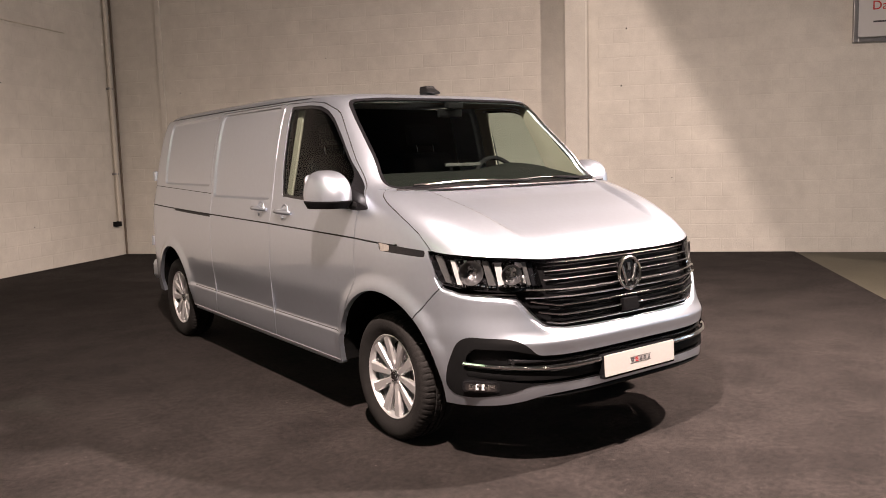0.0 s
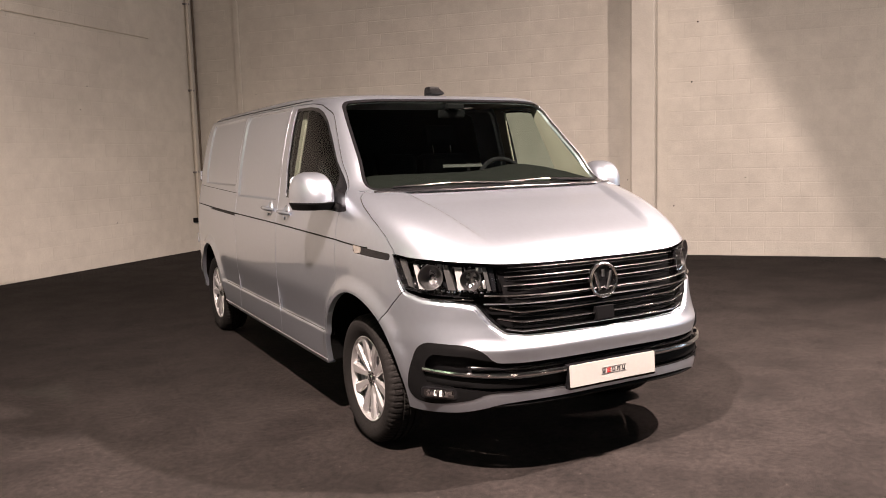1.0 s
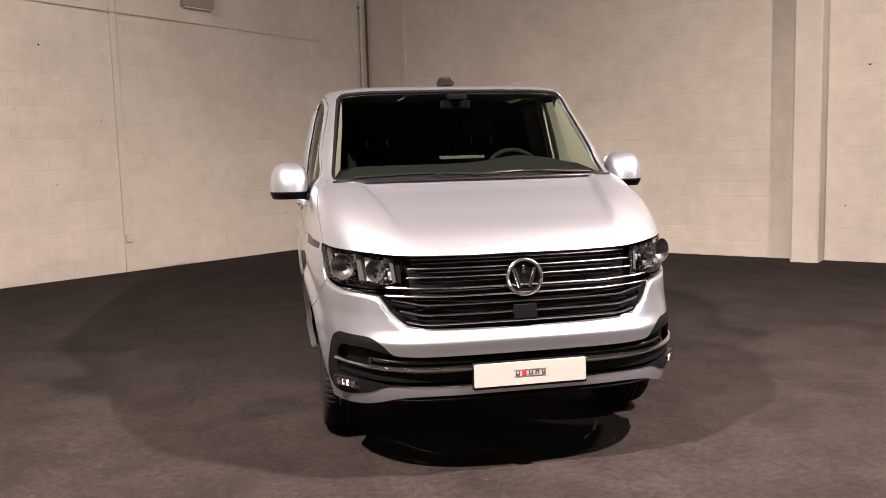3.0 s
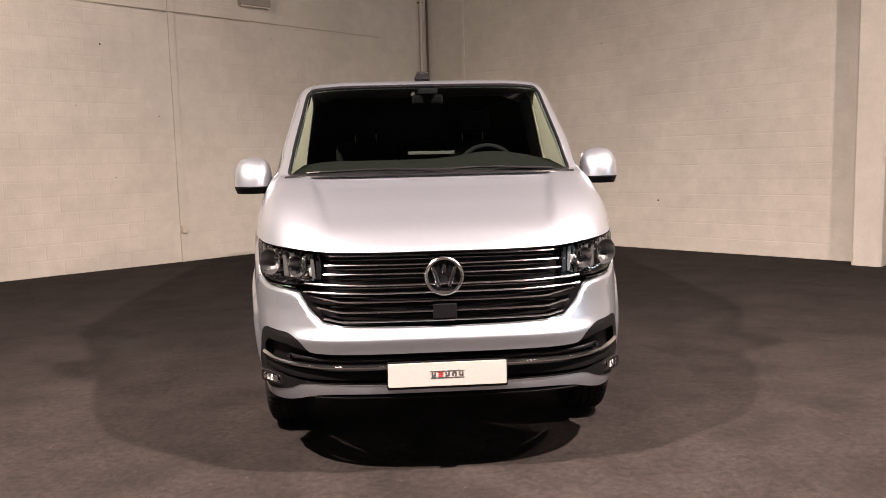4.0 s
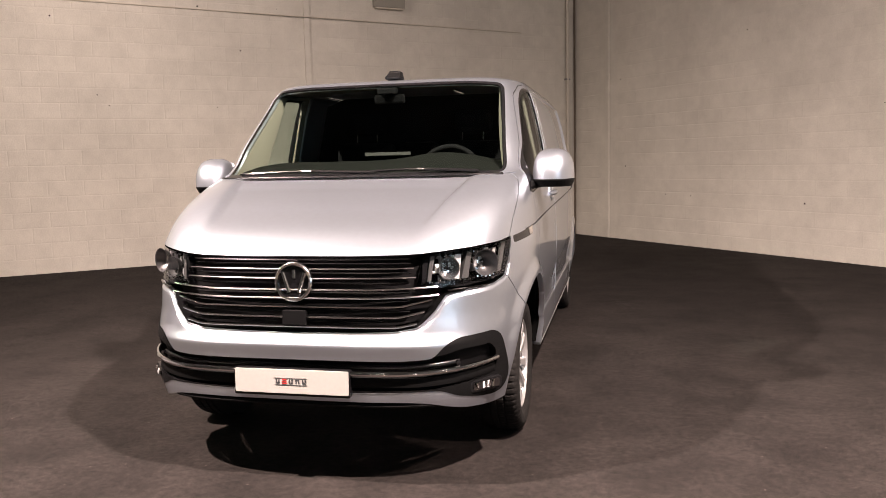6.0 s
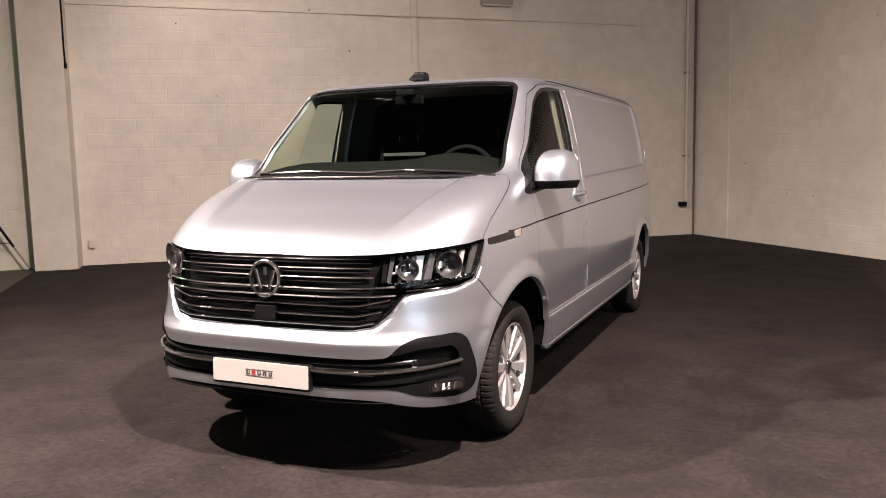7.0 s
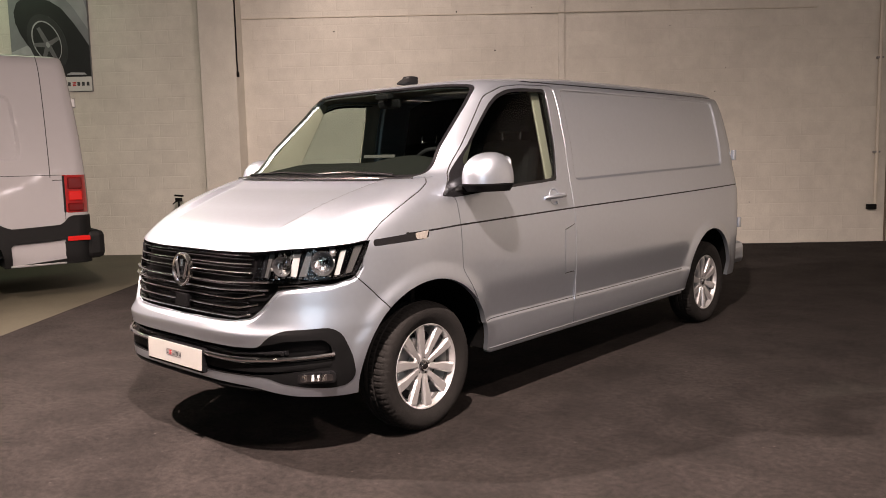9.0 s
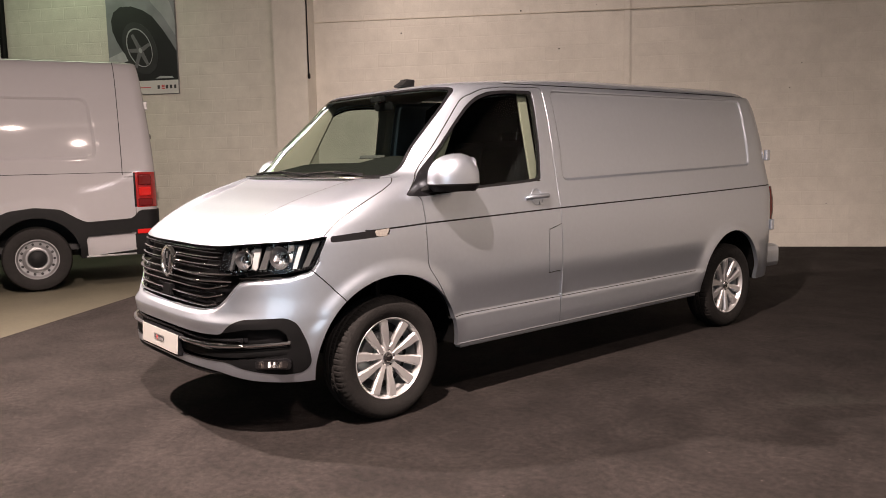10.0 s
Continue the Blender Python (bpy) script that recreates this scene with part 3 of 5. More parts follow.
for s in (1, -1):
    kind[hole_f[s](c) < 0] = "door_frame"
    kind[pane_f[s](c) < 0] = "pane"
    kind[marker_f[s](c) < 0] = "marker"
    kind[marker_lamp_f[s](c) < 0] = "marker_lamp"
kind[screen_f(c) < 0] = "screen_border"
kind[screen_f(c) < -0.014] = "screen"
for test in in_gap:
    hit = test(c) & np.isin(kind, ("side_panel", "sill_corner", "upper_fender", "fender", "hood", "bumper", "door", "sliding_door", "pillar", "roof", "tail", "rear_bumper"))
    kind[hit] = "gap"
gone = c[:, 2] < under(c[:, 1])
for k in arch_f.values():
    gone |= k(c) < 0
kind[gone] = "gone"


def whole(mask):
    """The largest connected patch of the faces in mask."""
    ids = np.nonzero(mask)[0]
    home = {}

    def find(k):
        while home[k] != k:
            home[k] = home[home[k]]
            k = home[k]
        return k
    for i in ids:
        loop = [k for k in shell.f[i] if k >= 0]
        for k in loop:
            home.setdefault(k, k)
        first = find(loop[0])
        for k in loop[1:]:
            home[find(k)] = first
    roots = np.array([find(shell.f[i][0]) for i in ids])
    best = collections.Counter(roots.tolist()).most_common(1)[0][0]
    out = np.zeros(len(mask), bool)
    out[ids[roots == best]] = True
    return out


def solid(name, mask, mat, parent, label="", shift=0.0, thick=0.0, inner=None):
    """A part made of the faces in mask; thick: its free edges turn in by that much, inner: a lining at that depth."""
    v, f, n = shell.piece(mask, shift)
    k = len(v)
    normals = list(n)
    verts = list(v)
    faces = [list(x) for x in f]
    if thick:
        count = {}
        for loop in f:
            for a, b in zip(loop, loop[1:] + loop[:1]):
                count[(a, b)] = 1
        rim = [(a, b) for a, b in count if (b, a) not in count]
        turned = {}
        for a, b in rim:
            for q in (a, b):
                if q not in turned:
                    turned[q] = len(verts), len(verts) + 1
                    verts += [v[q], v[q] - n[q] * thick]
                    normals += [n[q], n[q]]
            faces.append([turned[b][0], turned[a][0], turned[a][1], turned[b][1]])
    me = mesh_from(name, verts, faces)
    me.polygons.foreach_set("use_smooth", [True] * len(me.polygons))
    if len(me.vertices) == len(normals):
        nn = np.array(normals)
        if thick:
            # the turned edges take normals of their own
            fn = np.zeros((len(me.loops), 3))
            vi = np.zeros(len(me.loops), int)
            me.loops.foreach_get("vertex_index", vi)
            fn[:] = nn[vi]
            start = sum(len(x) for x in f)
            for p in me.polygons[len(f):]:
                for li in p.loop_indices:
                    fn[li] = p.normal
            me.normals_split_custom_set([tuple(x) for x in fn])
        else:
            me.normals_split_custom_set_from_vertices([tuple(x) for x in nn])
    return part(name, me, mat, parent, label)

# ---- silver van: its parts ----
van = tagged(new("delivery_van"), "silver metallic panel van with chrome grille and alloy wheels", "van")
solid("hood", kind == "hood", PAINT, van, "smooth silver bonnet", thick=.004)
solid("roof", kind == "roof", PAINT, van, thick=.0)
solid("bumper", kind == "bumper", PAINT, van, "silver painted front bumper", thick=.005)
for s in (1, -1):
    half = LEFT_SIDE if s > 0 else ~LEFT_SIDE
    for name in ("fender", "upper_fender"):
        m = (kind == name) & half
        kind[m & ~whole(m)] = "gap"
    solid("fender", (kind == "fender") & half, PAINT, van, thick=.03)
    solid("upper_fender", (kind == "upper_fender") & half, PAINT, van, thick=.01)
    solid("sill_corner", (kind == "sill_corner") & half, PAINT, van, thick=.03)
    solid("pillar", (kind == "pillar") & half, PAINT, van, thick=.03)
    solid("side_panel", (kind == "side_panel") & half, PAINT, van, "silver blind panel with a pressed recess", thick=.03)
    door = solid("front_door", (kind == "door") & half, PAINT, van, thick=.03)
    solid("window_frame", (kind == "door_frame") & half, BLACK, door, "black window surround", shift=.004, thick=.02)
    solid("window_pane", (kind == "pane") & half, GLASS, door, "pale green side glass", shift=.009)
    solid("marker_strip", (kind == "marker") & half, BLACK, van, "gloss black strip behind the headlamp", thick=.01)
    solid("side_indicator", (kind == "marker_lamp") & half, CLEARLAMP, van, "clear side indicator lens", shift=-.002, thick=.006)
solid("sliding_door", kind == "sliding_door", PAINT, van, "silver sliding door with a pressed recess", thick=.03)
solid("tail_door", kind == "tail", PAINT, van)
solid("rear_bumper", kind == "rear_bumper", PAINT, van, thick=.03)
screen = solid("windscreen", kind == "screen", GLASS, van, "clear tinted windscreen", shift=.004)
solid("windscreen_border", kind == "screen_border", BLACK, screen, "black glazing border", shift=.002, thick=.01)
solid("panel_gap", kind == "gap", DARK, van, "dark shut lines and ledge shade line", shift=.006)


def lathe(profile, segments, m, close=False, dip=None):
    """A mesh turned round the x axis of m from (radius, across) pairs."""
    bm = bmesh.new()
    rows = []
    for k in range(segments):
        a = 2 * math.pi * k / segments
        row = []
        for i, (r, x) in enumerate(profile):
            if dip:
                r -= dip(k, i)
            row.append(bm.verts.new(m @ Vector((x, r * math.cos(a), r * math.sin(a)))))
        rows.append(row)
    n = len(profile)
    for k in range(segments):
        a, b = rows[k], rows[(k + 1) % segments]
        for i in range(n - 1 if not close else n):
            j = (i + 1) % n
            bm.faces.new((a[i], b[i], b[j], a[j]))
    bmesh.ops.recalc_face_normals(bm, faces=bm.faces)
    return bm


def shade(ob, degrees=40):
    """Smooth shading that keeps the sharp edges."""
    me = ob.data
    me.polygons.foreach_set("use_smooth", [True] * len(me.polygons))
    bm = bmesh.new()
    bm.from_mesh(me)
    for e in bm.edges:
        if len(e.link_faces) == 2 and e.calc_face_angle() > radians(degrees):
            e.smooth = False
    bm.to_mesh(me)
    bm.free()
    return ob


def rod(points, radius, sides=8, flat=1.0, up=Vector((0, 0, 1)), closed=False):
    """A bar swept along points; flat squeezes it along up."""
    pts = [Vector(p) for p in points]
    bm = bmesh.new()
    rings = []
    for i, p in enumerate(pts):
        a = pts[i - 1] if (i or closed) else p
        b = pts[(i + 1) % len(pts)] if (i < len(pts) - 1 or closed) else p
        t = (b - a).normalized()
        side_v = t.cross(up).normalized()
        upv = side_v.cross(t)
        r = radius[i] if isinstance(radius, (list, tuple)) else radius
        rings.append([bm.verts.new(p + side_v * r * math.cos(2 * math.pi * k / sides) + upv * flat * r * math.sin(2 * math.pi * k / sides)) for k in range(sides)])
    n = len(rings)
    for i in range(n if closed else n - 1):
        for k in range(sides):
            bm.faces.new((rings[i][k], rings[i][(k + 1) % sides], rings[(i + 1) % n][(k + 1) % sides], rings[(i + 1) % n][k]))
    if not closed:
        bm.faces.new(rings[0])
        bm.faces.new(rings[-1])
    bmesh.ops.recalc_face_normals(bm, faces=bm.faces)
    return bm


def prism(outline, depth, m, bevel=0.0):
    """A plate with that outline in the x-z plane of m, its front at y = 0, going back along +y."""
    bm = bmesh.new()
    a = [bm.verts.new(m @ Vector((x, 0, z))) for x, z in outline]
    b = [bm.verts.new(m @ Vector((x, depth, z))) for x, z in outline]
    n = len(a)
    f = bm.faces.new(a)
    bm.faces.new(b[::-1])
    for i in range(n):
        bm.faces.new((a[i], a[(i + 1) % n], b[(i + 1) % n], b[i]))
    bmesh.ops.recalc_face_normals(bm, faces=bm.faces)
    if bevel:
        bmesh.ops.bevel(bm, geom=list(f.edges), offset=bevel, segments=2, affect="EDGES", profile=0.5)
    return bm


def rounded(w, h, r, n=5):
    """A rectangle with round corners, as an outline in a plane."""
    out = []
    for cx, cy, a0 in ((w / 2 - r, h / 2 - r, 0), (-w / 2 + r, h / 2 - r, 90), (-w / 2 + r, -h / 2 + r, 180), (w / 2 - r, -h / 2 + r, 270)):
        for k in range(n):
            a = radians(a0 + 90 * k / (n - 1))
            out.append((cx + r * math.cos(a), cy + r * math.sin(a)))
    return out


# wheels
R, RIM = 0.341, 0.222


def wheel(label):
    """A wheel about the origin, its outer face towards +x."""
    root = part("tyre_tmp", lathe([(0.20, -.09), (0.20, .06)], 48, Matrix()), STEEL)
    hub = new("wheel")
    root.name = "rim_barrel"
    root.parent = hub
    tread = [(RIM - .004, .062), (RIM + .004, .083), (RIM + .03, .097), (.275, .105), (.305, .103), (.322, .094), (.331, .084), (.336, .074), (.3385, .055),
             (.3385, .040), (.331, .038), (.331, .030), (R, .028), (R, .004), (.333, .002), (.333, -.006), (R, -.008), (R, -.030), (.331, -.032), (.331, -.040), (.3385, -.042), (.334, -.075), (.322, -.094), (.275, -.105), (RIM, -.09)]

    def dip(k, i):
        return 0.004 if k % 4 == 0 and 5 <= i <= 9 else 0.004 if k % 4 == 2 and 12 <= i <= 13 else 0
    tyre = shade(part("tyre", lathe(tread, 264, Matrix(), dip=dip), TYRE, hub, "black tyre with grooved tread"), 25)
    rim = shade(part("rim", lathe([(RIM + .003, .078), (RIM + .004, .084), (RIM + .001, .086), (RIM - .004, .082), (RIM - .008, .072), (RIM - .018, .05), (.196, .03), (.192, -.08)], 72, Matrix()), ALLOY, hub, "polished silver rim edge"))
    for k in range(5):
        for t in (-1, 1):
            a0 = radians(72 * k + 90)
            m = pose(0, 0, 0, math.degrees(a0) + 0, 0, 0)
            bm = bmesh.new()
            off0, off1 = t * .025, t * .060
            w0, w1 = .040, .062
            sec = []
            for r, off, w, x in ((.040, off0 * .8, w0, .060), (.075, off0, w0 * .9, .066), (.14, off0 * .45 + off1 * .55, w0 * .4 + w1 * .6, .074), (.198, off1 * .95, w1, .078), (.212, off1, w1 * 1.06, .074)):
                row = []
                for q, dxx in ((-.5, -.010), (-.34, .001), (.34, .001), (.5, -.010), (.42, -.030), (-.42, -.030)):
                    row.append(bm.verts.new(m @ Vector((x + dxx, r, off + q * w))))
                sec.append(row)
            for i in range(len(sec) - 1):
                for j in range(6):
                    bm.faces.new((sec[i][j], sec[i][(j + 1) % 6], sec[i + 1][(j + 1) % 6], sec[i + 1][j]))
            bm.faces.new(sec[0])
            bm.faces.new(sec[-1])
            bmesh.ops.recalc_face_normals(bm, faces=bm.faces)
            part("spoke", bm, ALLOY, hub)
    shade(part("hub", lathe([(0.001, .055), (.058, .056), (.066, .050), (.07, .03), (.07, .01)], 40, Matrix()), ALLOY, hub))
    shade(part("centre_cap", lathe([(0.001, .071), (.022, .070), (.028, .067), (.030, .055)], 32, Matrix()), SMOKE, hub, "dark centre cap with a plain ring mark"))
    part("cap_ring", lathe([(.019, .0715), (.023, .0725), (.025, .0705)], 32, Matrix()), CHROME, hub)
    for k in range(5):
        a = radians(72 * k + 90 + 36)
        m = pose(.048, .048 * math.cos(a), .048 * math.sin(a))
        part("bolt", lathe([(0.001, .010), (.008, .010), (.0105, .006), (.0105, -.01)], 12, m), DARK, hub, "dark wheel bolt")
    shade(part("brake_disc", lathe([(.05, .005), (.14, .005), (.142, 0), (.14, -.018), (.05, -.018)], 48, Matrix()), STEEL, hub))
    bm = bmesh.new()
    box_bm(bm, pose(.0, -.12, -.02, 20, 0, 0), .06, .06, .14, .012)
    part("brake_caliper", bm, CALIPER, hub)
    # dark disc closing the barrel, standing in for the shade behind the spokes
    part("barrel_shade", lathe([(0.001, -.03), (.19, -.03)], 40, Matrix()), DARK, hub)
    hub["label"] = label
    return hub


master = wheel("ten-spoke silver alloy wheel")
master.parent = van
wheels = [master]
for x, y, turn in ((.79, 0, 0), (.79, 3.4, 0), (-.79, 0, 180), (-.79, 3.4, 180)):
    m = pose(x, y, R - .003, 0, 0, turn) @ pose(0, 0, 0, {(.79, 0): 24, (.79, 3.4): 21, (-.79, 0): 30, (-.79, 3.4): 5}[(x, y)], 0, 0)
    if (x, y) == (.79, 0):
        master.matrix_basis = m
    else:
        copy_thing(master, m)

# wheel wells, floor pan, underside
for s in (1, -1):
    for cy, cz, r in (ARCH_FRONT, ARCH_REAR):
        bm = bmesh.new()
        ring_o = []
        for k in range(33):
            a = radians(-1 + 182 * k / 32)
            y, z = cy + (r + .006) * math.cos(a), cz + (r + .006) * math.sin(a)
            zz = min(max(z, .2), 1)
            wide = float(half_width(zz)) * max(.2, 1 - max(0, (float(nose(zz) + nose_depth(zz)) - y) / float(nose_depth(zz))) ** 2) ** (1 / float(nose_power(zz)))
            wide *= 1 - 0.062 * min(1, max(0, (y - 2.5) / 1.8)) ** 2
            ring_o.append((bm.verts.new((s * (wide - .012), y, z)), bm.verts.new((s * .50, y, z))))
        for a, b in zip(ring_o[:-1], ring_o[1:]):
            bm.faces.new((a[0], b[0], b[1], a[1]))
        bm.faces.new([q[1] for q in ring_o])
        part("wheel_well", bm, LINER, van, "black wheel arch liner")
bm = bmesh.new()
box_bm(bm, pose(0, 1.72, .30), 1.30, 3.7, .05)
part("floor_pan", bm, LINER, van)
for s in (1, -1):
    bm = bmesh.new()
    box_bm(bm, pose(s * .90, 1.66, .325), .05, 2.40, .05, .01)
    part("sill", bm, PAINT, van, "narrow silver sill edge")
    bm = bmesh.new()
    box_bm(bm, pose(s * .78, -.02, .62, 0, 0, 0), .05, .03, .16, .006)
    part("suspension_strut", bm, PLASTIC, van)

# rounded panel edges beside the shut lines
for s in (1, -1):
    pts = []
    for y, z in ((1.318, .40), (1.321, .6), (1.324, .82), (1.321, .93), (1.314, 1.07)):
        pts.append((s * (float(half_width(z)) - .0022), y, z))
    part("panel_edge", rod(pts, .0042, 6, 1, Vector((1, 0, 0))), PAINT, van)
    pts = []
    for y, z in ((1.312, 1.105), (1.306, 1.25), (1.301, 1.5), (1.303, 1.7), (1.305, 1.82)):
        pts.append((s * (float(half_width(z)) - .0022), y, z))
    part("panel_edge", rod(pts, .0042, 6, 1, Vector((1, 0, 0))), PAINT, van)

for run in (((2.366, .40), (2.384, .9), (2.387, 1.10)), ((2.389, 1.125), (2.389, 1.25), (2.428, 1.31)), ((2.429, 1.33), (2.427, 1.6), (2.424, 1.84))):
    pts = [(-(float(half_width(z)) - .0022), y, z) for y, z in run]
    part("panel_edge", rod(pts, .0042, 6, 1, Vector((1, 0, 0))), PAINT, van)
for s in (1, -1):
    pts = [(s * (float(half_width(.36)) + .006), y, .354) for y in np.linspace(.45, 2.88, 9)]
    part("sill_edge", rod(pts, .006, 6, 1), PAINT, van)

# front: grille, bars, badge
grille = solid("grille", kind == "mask", MATT, van, "gloss black radiator grille with chrome bars", shift=.045, thick=-.039)


def nose_bar(zf, half, radius, lift, flat=0.6, n=49):
    """Points of a bar across the nose at height zf(x), that far in front of the skin."""
    pts = []
    for x in np.linspace(-half, half, n):
        z = zf(abs(x))
        pts.append((x, float(front_y(x, z)) - lift, z))
    return rod(pts, radius, 8, flat)


for z, half in ((.978, .50), (.938, .520), (.899, .528)):
    shade(part("grille_bar", nose_bar(lambda x: z + .006 * x, half, .0068, .000), BAR if z < .95 else SMOKE, grille, "slim chrome bar"))
for z0, z1, half in ((.853, .862, .615), (.818, .826, .62)):
    shade(part("grille_bar", nose_bar(lambda x: z0 + (z1 - z0) * min(1, max(0, (x - .35) / .3)), half, .0085, .002), BAR, grille, "slim chrome bar"))
for z, half in ((.779, .592), (.735, .563), (.694, .532)):
    shade(part("grille_bar", nose_bar(lambda x: z + .20 * max(0, x - .46), half, .0070, -.014, .8), BAR, grille, "slim chrome bar"))
for z in (.958, .918, .876, .836, .798, .757, .715, .678):
    part("grille_slat", nose_bar(lambda x: z, .50 if z > .7 else .44, .006, -.026, .5), MATT, grille)

badge = new("badge")
badge.parent = van
badge["label"] = "round chrome badge on a black disc"
badge.matrix_basis = pose(0, -.862, .886, -4, 0, 0)
MB = pose(0, 0, 0, 0, 0, -90)
shade(part("badge_ring", lathe([(.086, -.008), (.086, .010), (.080, .015), (.072, .012), (.068, -.004)], 64, MB), BADGE, badge))
part("badge_disc", lathe([(.001, .001), (.070, .0)], 48, MB), BLACK, badge)
for x0, z0, x1, z1 in ((-.050, .040, -.022, -.046), (.050, .040, .022, -.046), (0, .052, 0, .016)):
    part("badge_stroke", rod([(x0, -.006, z0), (x1, -.006, z1)], .0085, 6, .8, Vector((0, 1, 0))), BADGE, badge)
bm = prism(rounded(.105, .066, .006), .03, pose(0, -.885, .733, -8, 0, 0), .004)
part("sensor_cover", bm, MATT, van, "plain black sensor cover")

# headlamps
random.seed(11)


def on_nose(u, z):
    """Across and back for a place given in the unrolled front view."""
    lo, hi = .2, .94
    for _ in range(30):
        mid = (lo + hi) / 2
        lo, hi = (mid, hi) if mid + float(front_y(mid, z)) + .9 < u else (lo, mid)
    return lo, float(front_y(lo, z))


def lamp_plate(s, outline, inset, depth, belly=0.0):
    """A plate behind the lens, given in the unrolled front view; belly rounds its face."""
    bm = bmesh.new()
    face, back = [], []
    for u, z in outline:
        x, y = on_nose(u, z)
        slope = (on_nose(u + .01, z)[1] - y) / max(.002, on_nose(u + .01, z)[0] - x)
        n = Vector((-slope, 1, 0)).normalized()
        p = Vector((x, y, z)) + n * inset
        for row, q in ((face, p), (back, p + n * depth)):
            row.append(bm.verts.new((s * q.x, q.y, q.z)))
    top = sum((v.co for v in face), Vector()) / len(face)
    out = (top - sum((v.co for v in back), Vector()) / len(back)).normalized()
    mid = bm.verts.new(top + out * belly)
    for i in range(len(face)):
        j = (i + 1) % len(face)
        bm.faces.new((face[i], face[j], mid))
        bm.faces.new((face[j], face[i], back[i], back[j]))
    bm.faces.new(back)
    bmesh.ops.recalc_face_normals(bm, faces=bm.faces)
    return bm


LAMP_PLATES = (
    ([(1.245, .885), (1.285, .890), (1.365, 1.015), (1.315, 1.010)], .020, .010, SATIN, "translucent outer light panel"),
    ([(1.175, .880), (1.205, .880), (1.255, .995), (1.222, .992)], .026, .016, GUIDE, "white slanted light guide"),
    ([(.930, .880), (.985, .880), (1.030, .995), (.990, .993)], .032, .030, SATIN, "satin slanted bezel"),
    ([(.868, .882), (.915, .882), (.945, .985), (.895, .985)], .034, .020, GUIDE, "white slanted light panel"),
    ([(.688, .878), (.712, .878), (.752, .985), (.725, .983)], .026, .020, SATIN, "satin slanted bezel"),
    ([(.655, .875), (.680, .875), (.715, .985), (.680, .985)], .030, .030, BLACK, "black slanted bezel"),
)
for s in (1, -1):
    half = LEFT_SIDE if s > 0 else ~LEFT_SIDE
    m = (kind == "lamp") & half
    lamp = solid("headlamp", m, MATT, van, "clear headlamp with chrome reflectors", shift=.085)
    lens = solid("lens", m, LENS, lamp, "clear lens", shift=.003)
    lens.visible_shadow = False
    solid("lamp_rim", m, BLACK, lamp, shift=.08, thick=-.078)
    for x, z, r, d in ((.768, .942, .056, .040), (.630, .932, .046, .040)):
        y = float(front_y(x, z)) + d + .03
        bowl = lathe([(.008, 0), (r * .5, .010), (r * .85, .032), (r, .055), (r * 1.06, .056)], 28, pose(s * x, y, z, 0, 0, -90 + s * 28))
        shade(part("reflector", bowl, BOWL, lamp, "round smoked chrome reflector"))
        bm = bmesh.new()
        bmesh.ops.create_uvsphere(bm, u_segments=18, v_segments=12, radius=r * .2, matrix=pose(s * x, y - .015, z))
        shade(part("bulb_cap", bm, SMOKE, lamp))
    # slanted light guides, panels and bezels
    for q, inset, depth, mat, text in LAMP_PLATES:
        part("light_guide", lamp_plate(s, q, inset, depth), mat, lamp, text)
    for z, inset, n, u0, u1 in ((.874, .022, 15, .69, 1.27), (.986, .030, 9, .80, 1.34)):
        for k in range(n):
            u = u0 + (u1 - u0) * (k + .5) / n
            w, h = (.6 * (u1 - u0) / n, .007) if z < .9 else (.010, .010)
            zz = z + .012 * (u - .7) + .004 * math.sin(5.1 * k)
            q = [(u - w / 2, zz - h / 2), (u + w / 2, zz - h / 2), (u + w / 2, zz + h / 2), (u - w / 2, zz + h / 2)]
            part("reflector_facet", lamp_plate(s, q, inset, .012, .004), REFLECT, lamp)
    for u, z in ((1.10, .935), (.80, .932)):
        for k in range(22):
            uu, zz = u + random.uniform(-.065, .065), z + random.uniform(-.045, .05)
            w, h, lean = random.uniform(.006, .022), random.uniform(.005, .020), random.uniform(0, .012)
            q = [(uu - w, zz - h), (uu + w, zz - h), (uu + w + lean, zz + h), (uu - w + lean, zz + h)]
            part("reflector_facet", lamp_plate(s, q, random.uniform(.030, .05), .012, .006), (REFLECT, LAMPBACK, LAMPBACK, SMOKE)[k % 4], lamp)
        for dz in (-.018, .016):
            q = [(u - .045, z + dz - .004), (u + .045, z + dz - .004), (u + .048, z + dz + .004), (u - .042, z + dz + .004)]
            part("reflector_rib", lamp_plate(s, q, .040, .02, .003), REFLECT, lamp)
    pts = [(s * x, float(front_y(x, .845)) - .001, .842 + .02 * (x - .66)) for x in np.linspace(.655, .80, 12)]
    part("running_light", rod(pts, .005, 8, .8), SMOKE, lamp, "milky strip under the lamp")

# lower front: trim, bright strip, fog lamps, plate
trim = solid("bumper_trim", kind == "trim", PLASTIC, van, "matt black lower bumper trim", shift=-.003)
solid("intake_pocket", kind == "pocket", MATT, trim, "deep black intake", shift=.03, thick=-.031)


